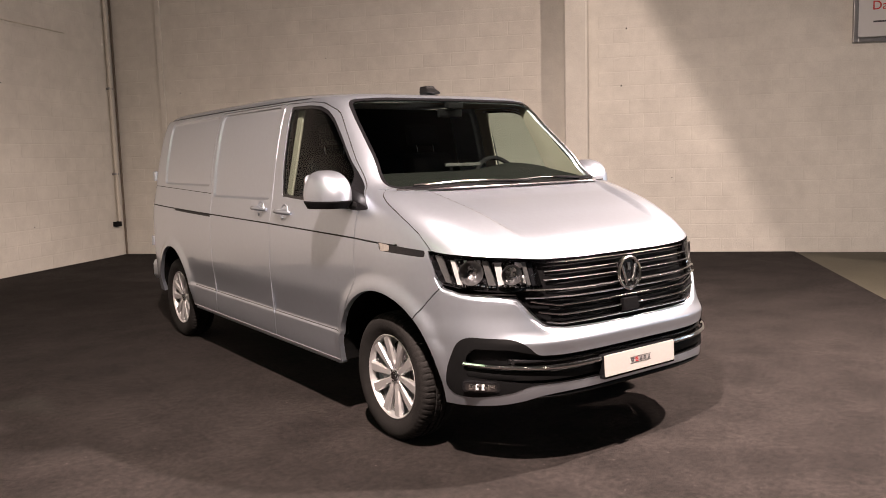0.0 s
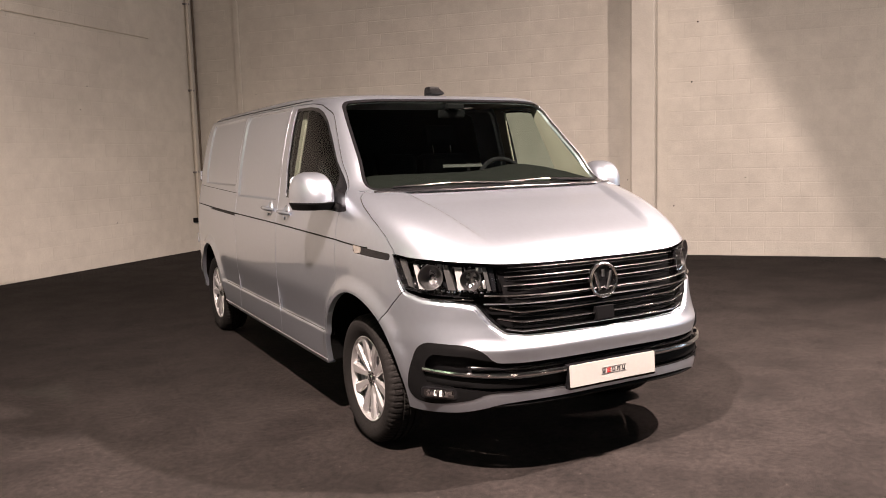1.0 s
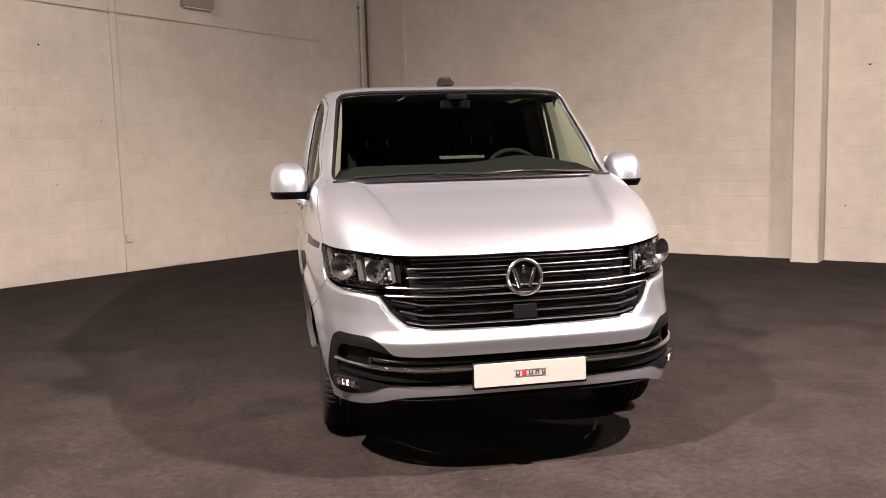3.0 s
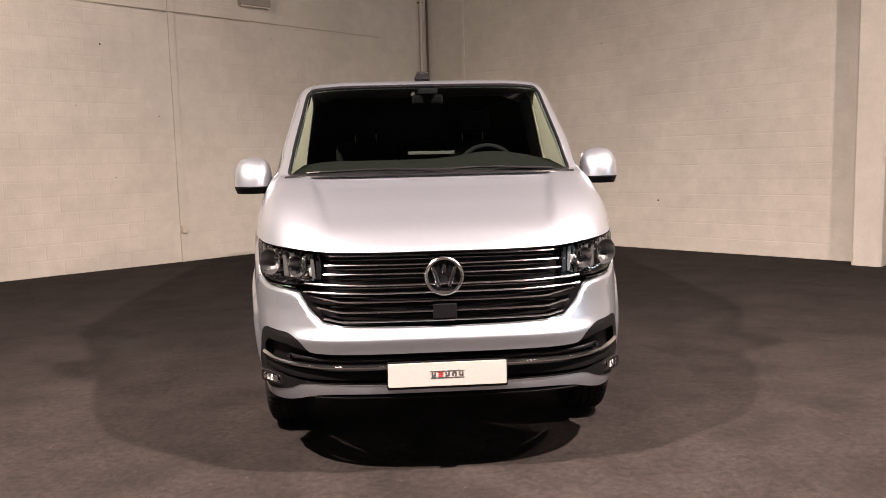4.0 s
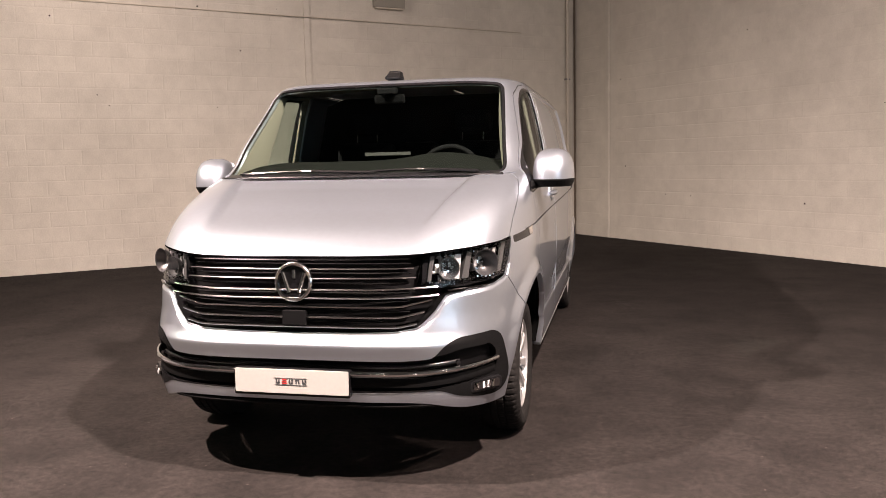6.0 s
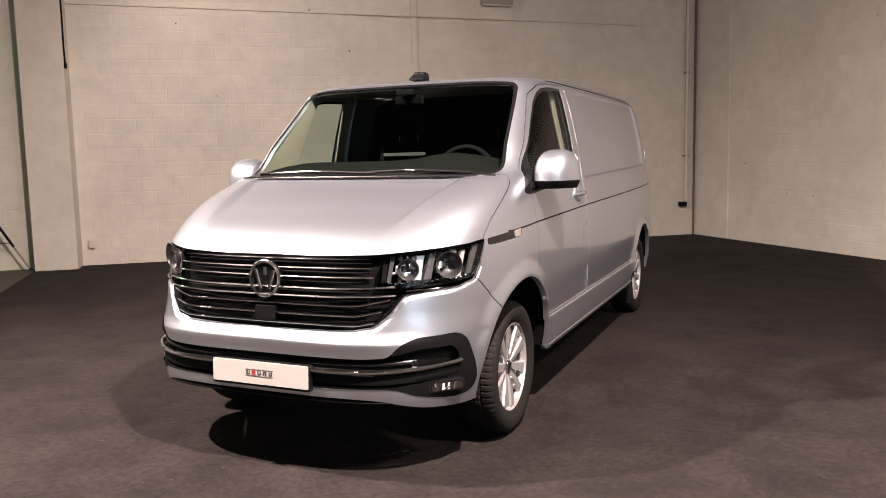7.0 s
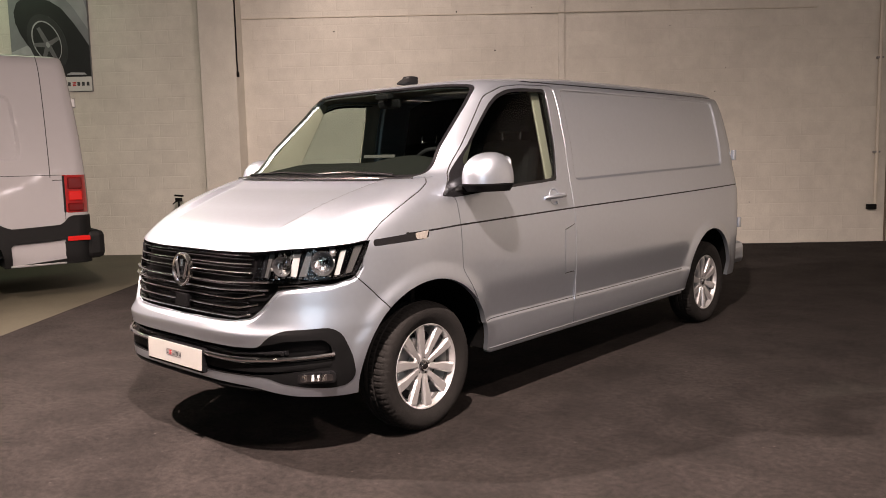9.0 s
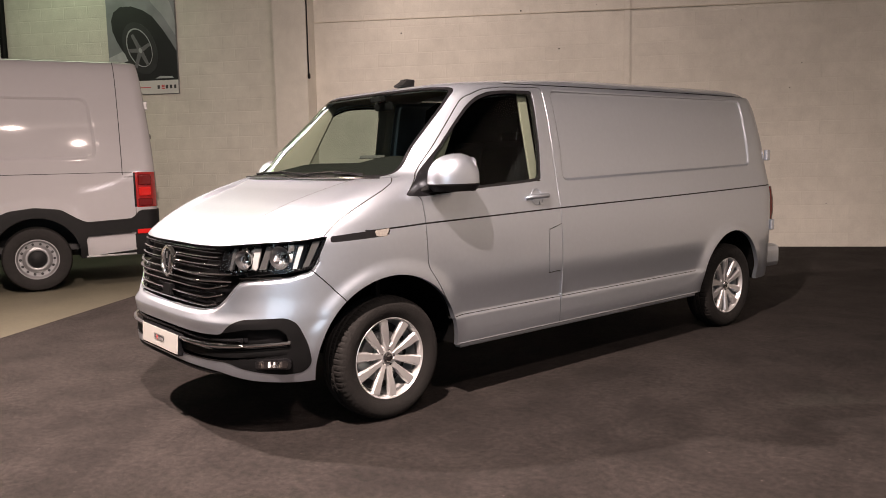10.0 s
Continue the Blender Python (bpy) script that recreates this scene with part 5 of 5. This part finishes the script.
def oval(cx, cz, ra, rb, tilt, n=48):
    """An oval with its long half ra tilted from upright."""
    ct, st = math.cos(radians(tilt)), math.sin(radians(tilt))
    return [(cx + rb * math.cos(q) * ct + ra * math.sin(q) * st, cz - rb * math.cos(q) * st + ra * math.sin(q) * ct) for q in (2 * math.pi * k / n for k in range(n))]


flat("pictured_body", [(-.62, 2.94), (-.62, 4.39), (.62, 4.39), (.62, 3.17), (.519, 3.34), (.383, 3.54), (.214, 3.75), (.044, 3.86), (-.16, 3.93), (-.363, 3.93), (-.49, 3.85), (-.546, 3.71), (-.53, 3.54), (-.465, 3.375), (-.363, 3.205), (-.23, 3.05)], -.004, GREYBODY, poster)
flat("pictured_sill", [(-.62, 2.94), (-.62, 3.10), (-.36, 3.20), (-.23, 3.05)], -.0055, POSTMID, poster)
flat("pictured_highlight", [(.05, 4.39), (.30, 4.39), (.55, 3.95), (.62, 3.70), (.62, 3.42), (.40, 3.76), (.20, 3.98)], -.0055, material("poster_light", (0.36, 0.37, 0.39), 0.4, 0, 0, 0.3, 3), poster)
flat("pictured_tyre", oval(-.04, 3.24, .45, .29, -22), -.0058, material("poster_tyre", (0.035, 0.035, 0.038), 0.45, 0, 0, 0.3, 6), poster)
flat("pictured_rim", oval(-.05, 3.25, .335, .215, -22), -.0072, POSTMID, poster)
flat("pictured_hub", oval(-.045, 3.245, .318, .200, -22), -.0086, POSTDARK, poster)
for deg, reach in ((28, .30), (88, .22), (160, .30), (208, .26), (300, .20)):
    a = radians(deg)
    hub_x, hub_z = -.03, 3.20
    tip = Vector((hub_x - reach * math.sin(a), hub_z + reach * math.cos(a)))
    side_w = Vector((math.cos(a), math.sin(a))) * .026
    h = Vector((hub_x, hub_z))
    flat("pictured_spoke", [tuple(tip + side_w), tuple(tip - side_w), tuple(h - side_w * 1.5), tuple(h + side_w * 1.5)], -.010, POSTSPOKE, poster)
flat("pictured_cap", oval(-.03, 3.20, .045, .03, -22), -.0115, POSTMID, poster)
flat("pictured_glint", [(.22, 2.73), (.55, 2.73), (.52, 2.76), (.30, 2.77)], -.0105, POSTMID, poster)
for k, w in enumerate((.055, .055, .055, .055, .055)):
    x = .24 + .075 * k
    if k == 1:
        for z in (2.565, 2.59, 2.615):
            flat("print_bar", [(x, z - .008), (x + w, z - .008), (x + w, z + .008), (x, z + .008)], -.005, RED, poster)
    else:
        flat("print_bar", [(x, 2.56), (x + w * .75, 2.56), (x + w * .75, 2.62), (x, 2.62)], -.005, INK, poster)
flat("print_bar", [(-.15, 2.582), (.12, 2.582), (.12, 2.594), (-.15, 2.594)], -.005, RED, poster)

sign = tagged(new("wall_sign"), "white sign in a metal frame with red lettering", "sign")
wall_box("sign_panel", MR, 11.43, 12.6, .045, .06, 2.97, 3.9, WHITE, sign)
for x0, x1, z0, z1 in ((11.37, 11.43, 2.90, 3.95), (11.43, 12.66, 2.90, 2.955), (12.6, 12.66, 2.955, 3.95), (11.43, 12.6, 3.9, 3.95)):
    wall_box("frame_bar", MR, x0, x1, .0, .075, z0, z1, STEEL, sign, .006)
text = bpy.data.curves.new("lettering", "FONT")
text.body, text.size, text.extrude = "Da", .17, .002
glyph = new("lettering", text)
glyph.data.materials.append(RED)
me = bpy.data.meshes.new_from_object(glyph.evaluated_get(bpy.context.evaluated_depsgraph_get()))
bpy.data.objects.remove(glyph)
# the letters stand upright on the panel and read along the wall
letters = part("lettering", me, RED, sign, "red lettering")
turn = Matrix((MR.to_3x3() @ Vector((1, 0, 0)), Vector((0, 0, 1)), INR)).transposed().to_4x4()
letters.matrix_basis = Matrix.Translation(MR @ Vector((11.60, .063, 3.33))) @ turn
for z, w in ((3.16, .36), (3.52, .22)):
    wall_box("print_bar", MR, 11.62, 11.62 + w, .0602, .0625, z, z + .022, INK, sign)

tripod = tagged(new("camera_tripod"), "black folding tripod with braced legs", "tripod")
T0 = Vector((-7.62, 3.45, 0))
apex = T0 + Vector((0, 0, .74))
for a in (-70, 50, 170):
    foot = T0 + Vector((0.40 * math.cos(radians(a)), 0.40 * math.sin(radians(a)), .012))
    leg = part("leg", rod([apex, apex.lerp(foot, .55)], .019, 8, 1, Vector((0.3, 1, 0))), PLASTIC, tripod)
    part("lower_leg", rod([apex.lerp(foot, .5), foot], .013, 8, 1, Vector((0.3, 1, 0))), STEEL, leg)
    bm = bmesh.new()
    bmesh.ops.create_icosphere(bm, subdivisions=2, radius=.018, matrix=Matrix.Translation(foot + Vector((0, 0, .006))))
    part("rubber_foot", bm, PLASTIC, leg)
    part("brace", rod([T0 + Vector((0, 0, .40)), apex.lerp(foot, .48)], .006, 6, 1, Vector((0.3, 1, 0))), PLASTIC, tripod)
part("centre_column", rod([T0 + Vector((0, 0, .30)), T0 + Vector((0, 0, .86))], .014, 8, 1, Vector((0, 1, 0))), PLASTIC, tripod)
bm = bmesh.new()
box_bm(bm, Matrix.Translation(T0) @ pose(0, 0, .84, 0, 0, 30), .09, .07, .06, .01)
part("head", bm, PLASTIC, tripod)
bm = bmesh.new()
box_bm(bm, Matrix.Translation(T0) @ pose(.01, 0, .92, 0, 6, 30), .13, .06, .025, .006)
part("top_plate", bm, PLASTIC, tripod)
part("pan_handle", rod([T0 + Vector((0, 0, .87)), T0 + Vector((-.10, -.05, .80))], .008, 6, 1, Vector((0, 0.2, 1))), PLASTIC, tripod)

# ---- white van behind ----
# white paint with a grey base: the weaker light here is put into the colour
VANWHITE = material("white_van_paint", (0.31, 0.305, 0.315), 0.035, 0, 0.0, 0.02, 300)
CLAD = material("grey_black_cladding", (0.007, 0.0072, 0.0075), 0.6, 0, 0, 0.12, 500, 0.1, 0.15)
STEELRIM = material("silver_steel_rim", (0.26, 0.26, 0.265), 0.4, 0.7, 0, 0.05, 200)
white = tagged(new("high_roof_van"), "white high-roof panel van with dark lower cladding", "van")
# local frame: x out of the flank, y to the tail, origin under the rear wheel's face
WM = along(Vector((-5.55, -.29, 0)), Vector((.98, -.199, 0)).normalized(), Vector((.199, .98, 0)).normalized())
white.matrix_basis = WM @ Matrix.Diagonal((1.06, 1.06, 1.06, 1))
WH, WL, WT = 2.52, 4.6, 1.27
flank_x = pchip([(.30, .02), (.45, .045), (.9, .05), (1.25, .045), (1.7, .0), (2.1, -.075), (2.2, -.10), (2.35, -.16), (2.45, -.24), (2.50, -.36), (WH, -.98)])


def white_skin():
    zs = np.concatenate([np.linspace(.33, 2.2, 74), np.linspace(2.225, 2.44, 12), [2.455, 2.47, 2.48, 2.49, 2.497, 2.503, 2.508, 2.512, 2.516, WH]])
    rows = []
    for z in zs:
        w = float(flank_x(z)) + .98
        y1 = WT - .06 * max(0, z - 1.0) ** 1.5
        y0 = -WL + max(0, z - 1.1) ** 1.2 * 1.0
        pts = []
        for y in np.concatenate([np.linspace(y0 + .4, y1 - .14, 130)]):
            pts.append((w, y))
        a = np.linspace(0, math.pi / 2, 12)[1:]
        pts += [(w * .0 + (w - .14) + .14 * math.cos(t), y1 - .14 + .14 * math.sin(t)) for t in a]
        pts += [(x, y1) for x in np.linspace(w - .14, 0, 10)[1:]]
        half = np.array(pts)
        front = np.array([(x, y0 + .4 - .4 * math.sqrt(max(0, 1 - (x / w) ** 4))) for x in np.linspace(0, w, 16)[:-1]])
        half = np.concatenate([front, half])
        rows.append(np.column_stack([half[:, 0] - .98, half[:, 1], np.full(len(half), z)]))
    half = np.array(rows)
    other = half[:, -2:0:-1].copy()
    other[..., 0] = -1.96 - other[..., 0]
    full = np.concatenate([half, other], 1)
    n, k = full.shape[:2]
    idx = np.arange(n * k).reshape(n, k)
    nxt = np.roll(idx, -1, 1)
    return full.reshape(-1, 3), np.stack([idx[:-1], nxt[:-1], nxt[1:], idx[1:]], -1).reshape(-1, 4)


silver_shell = shell
shell = Shell(*white_skin())
outer = lambda shape: (lambda v: np.maximum(shape(v[:, 1], v[:, 2]), -.5 - v[:, 0]))
recess_w = outer(polygon([(-2.6, 1.40), (.62, 1.40), (.66, 1.50), (.60, 2.07), (-2.6, 2.10)], .09))
for off in (0, .03):
    shell.cut(lambda v: recess_w(v) + off)
    shell.cut(lambda v: np.where(np.abs(v[:, 2] - 2.17) < .2, v[:, 2] - 2.15 - off, 1))
shell.v[:, 0] -= np.where(shell.v[:, 0] > -.6, .022 * step(-recess_w(shell.v), 0, .03), 0)
arch_band = np.hypot(shell.v[:, 1], shell.v[:, 2] - .36)
shell.v[:, 0] += np.where(shell.v[:, 0] > -.4, .02 * (1 - step(arch_band, .50, .66)) * step(shell.v[:, 2], .3, .5), 0)
shell.smooth()
arch_w = outer(lambda y, z: np.hypot(y, z - .36) - .43)
clad_w = outer(polygon([(-1.0, .30), (-1.0, .70), (-.55, .72), (-.42, .79), (-.25, .87), (0, .90), (.25, .87), (.42, .76), (.50, .72), (.98, .74), (1.06, .83), (1.6, .83), (1.6, .30)], .03))
lower_w = outer(polygon([(.50, .34), (.49, .56), (1.0, .58), (1.0, .38)], .01))
lamp_w = outer(polygon([(1.02, .86), (1.02, 1.25), (1.6, 1.25), (1.6, .86)], .02))
for f in (arch_w, clad_w, lower_w, lamp_w):
    shell.cut(f)
seams = [gap(outer(polygon([(.90, 1.20), (.90, 3), (3, 3), (3, 1.20)], 0)), .004), gap(outer(polygon([(-3, -1), (-3, 1.252), (1.02, 1.252), (1.02, -1)], 0)), .003)]
cw = shell.centres()
kw = np.full(len(cw), "body", dtype="U12")
kw[clad_w(cw) < 0] = "clad"
kw[(cw[:, 1] > 1.0) & (cw[:, 2] < .80) & (cw[:, 0] < -.3)] = "clad"
kw[lower_w(cw) < 0] = "lower"
kw[lamp_w(cw) < 0] = "lamp"
for test in seams:
    kw[test(cw) & (kw == "body") & (cw[:, 1] > -1.5)] = "gap"
kw[arch_w(cw) < 0] = "gone"
solid("body", kw == "body", VANWHITE, white, "white painted body with a pressed panel", thick=.02)
solid("cladding", kw == "clad", CLAD, white, "dark grey lower cladding", shift=-.012, thick=.02)
solid("lower_panel", kw == "lower", VANWHITE, white, "white panel below the cladding", shift=.01)
solid("panel_gap", kw == "gap", DARK, white, shift=.006)
tail_l = solid("tail_lamp", kw == "lamp", material("red_lamp_shell", (0.22, 0.008, 0.008), 0.14, 0, 0.6), white, "red tail lamp", shift=-.004, thick=.012)
DEEPRED = material("dark_red_lens", (0.10, 0.004, 0.004), 0.12, 0, 0.6)
for z, hh, w, mat in ((.875, .085, .15, DEEPRED), (.985, .10, .13, REDLENS), (1.105, .12, .14, DEEPRED)):
    bm = bmesh.new()
    box_bm(bm, pose(.058, 1.125, z), .02, w, hh, .012)
    part("lamp_chamber", bm, mat, tail_l)
bm = bmesh.new()
box_bm(bm, pose(.052, 1.02, .865), .02, .02, .38, .004)
part("lamp_border", bm, BLACK, tail_l)
bm = bmesh.new()
box_bm(bm, pose(.068, 1.13, .565), .012, .22, .05, .004)
part("reflector", bm, REDLENS, white, "red bumper reflector")
bm = bmesh.new()
box_bm(bm, pose(-.98, 1.30, .36), 2.02, .20, .30, .06)
part("rear_bumper", bm, CLAD, white, "dark rear bumper")
bm = bmesh.new()
box_bm(bm, pose(.02, .74, .33), .06, .52, .02, .004)
part("sill_edge", bm, STEEL, white)
for z in (1.45, 1.95):
    bm = bmesh.new()
    box_bm(bm, pose(-.16, 1.21, z), .05, .05, .10, .01)
    part("door_hinge", bm, STEEL, white)
for z in (1.30, 1.62):
    bm = bmesh.new()
    box_bm(bm, pose(-.26, 1.24, z), .07, .05, .06, .012)
    part("door_stop", bm, PLASTIC, white)
bm = bmesh.new()
ring_o = []
for k in range(25):
    a = radians(-5 + 190 * k / 24)
    ring_o.append((bm.verts.new((.03, .435 * math.cos(a), .36 + .435 * math.sin(a))), bm.verts.new((-.4, .435 * math.cos(a), .36 + .435 * math.sin(a)))))
for a, b in zip(ring_o[:-1], ring_o[1:]):
    bm.faces.new((a[0], b[0], b[1], a[1]))
bm.faces.new([q[1] for q in ring_o])
part("wheel_well", bm, DARK, white)
bm = bmesh.new()
box_bm(bm, pose(-.98, -1.6, .42), 1.8, 5.6, .06)
part("floor_pan", bm, DARK, white)


def steel_wheel():
    hub = new("wheel")
    hub.parent = white
    hub["label"] = "silver steel wheel with round vents"
    shade(part("tyre", lathe([(.205, -.02), (.215, 0), (.24, .01), (.30, .012), (.33, .0), (.345, -.03), (.345, -.17), (.33, -.20), (.22, -.2)], 96, Matrix()), TYRE, hub))
    shade(part("rim", lathe([(.212, -.005), (.216, .002), (.206, .002), (.200, -.01), (.185, -.03), (.150, -.032), (.125, .0), (.112, .004), (.098, .0), (.090, -.03)], 64, Matrix()), STEELRIM, hub))
    shade(part("hub", lathe([(.001, .0), (.045, .0), (.06, -.012), (.092, -.02)], 40, Matrix()), CLAD, hub))
    for k in range(14):
        a = radians(360 * k / 14)
        part("vent", lathe([(.001, .0), (.014, .0), (.0145, -.004)], 10, pose(-.026, .165 * math.cos(a), .165 * math.sin(a))), DARK, hub)
    return hub


sw = steel_wheel()
sw.matrix_basis = pose(.0, 0, .343)
copy_thing(sw, pose(.0, -3.64, .343))
for y in (0, -3.64):
    copy_thing(sw, pose(-1.96, y, .343, 0, 0, 180))
shell = silver_shell

# ---- masonry blocks of the two painted walls ----
def block_mesh(l, h):
    e, d = .007, .0017
    v = [(-l / 2, 0, 0), (l / 2, 0, 0), (l / 2, 0, h), (-l / 2, 0, h), (-l / 2 + e, d, e), (l / 2 - e, d, e), (l / 2 - e, d, h - e), (-l / 2 + e, d, h - e)]
    me = mesh_from("block", v, [(4, 5, 6, 7), (0, 1, 5, 4), (1, 2, 6, 5), (2, 3, 7, 6), (3, 0, 4, 7)])
    return me


def lay_blocks(m, wall, x_end, near, skip):
    pitch, course = .44, .205
    shared = block_mesh(pitch - .008, course - .008)
    shared.materials.append(BLOCK)
    verts, faces, singles = [], [], 0
    for row in range(22):
        x = pitch * (.5 if row % 2 else 0) + pitch / 2
        while x < x_end:
            if not any(a - pitch / 2 < x < b + pitch / 2 for a, b in skip):
                lift = random.uniform(-.001, .001)
                if near[0] < x < near[1] and row < 20 and singles < 300:
                    ob = new("block", shared)
                    ob.parent = wall
                    ob.matrix_basis = m @ pose(x, lift, row * course + .004)
                    singles += 1
                else:
                    k = len(verts)
                    for p in shared.vertices:
                        verts.append(m @ Vector((x + p.co.x, p.co.y + lift, row * course + .004 + p.co.z)))
                    faces += [[k + q for q in f.vertices] for f in shared.polygons]
            x += pitch
    rest = part("masonry_courses", mesh_from("masonry_courses", verts, faces), BLOCKS, wall, "painted masonry blocks")
    rest["kind"] = "stuff"


random.seed(11)
lay_blocks(ML, bpy.data.objects["wall_left"], 16, (1.0, 7.8), [(9.84, 10.39), (4.89, 4.98)])
lay_blocks(MR, bpy.data.objects["wall_right"], 13, (1.0, 7.0), [(7.45, 7.76), (.82, .91)])
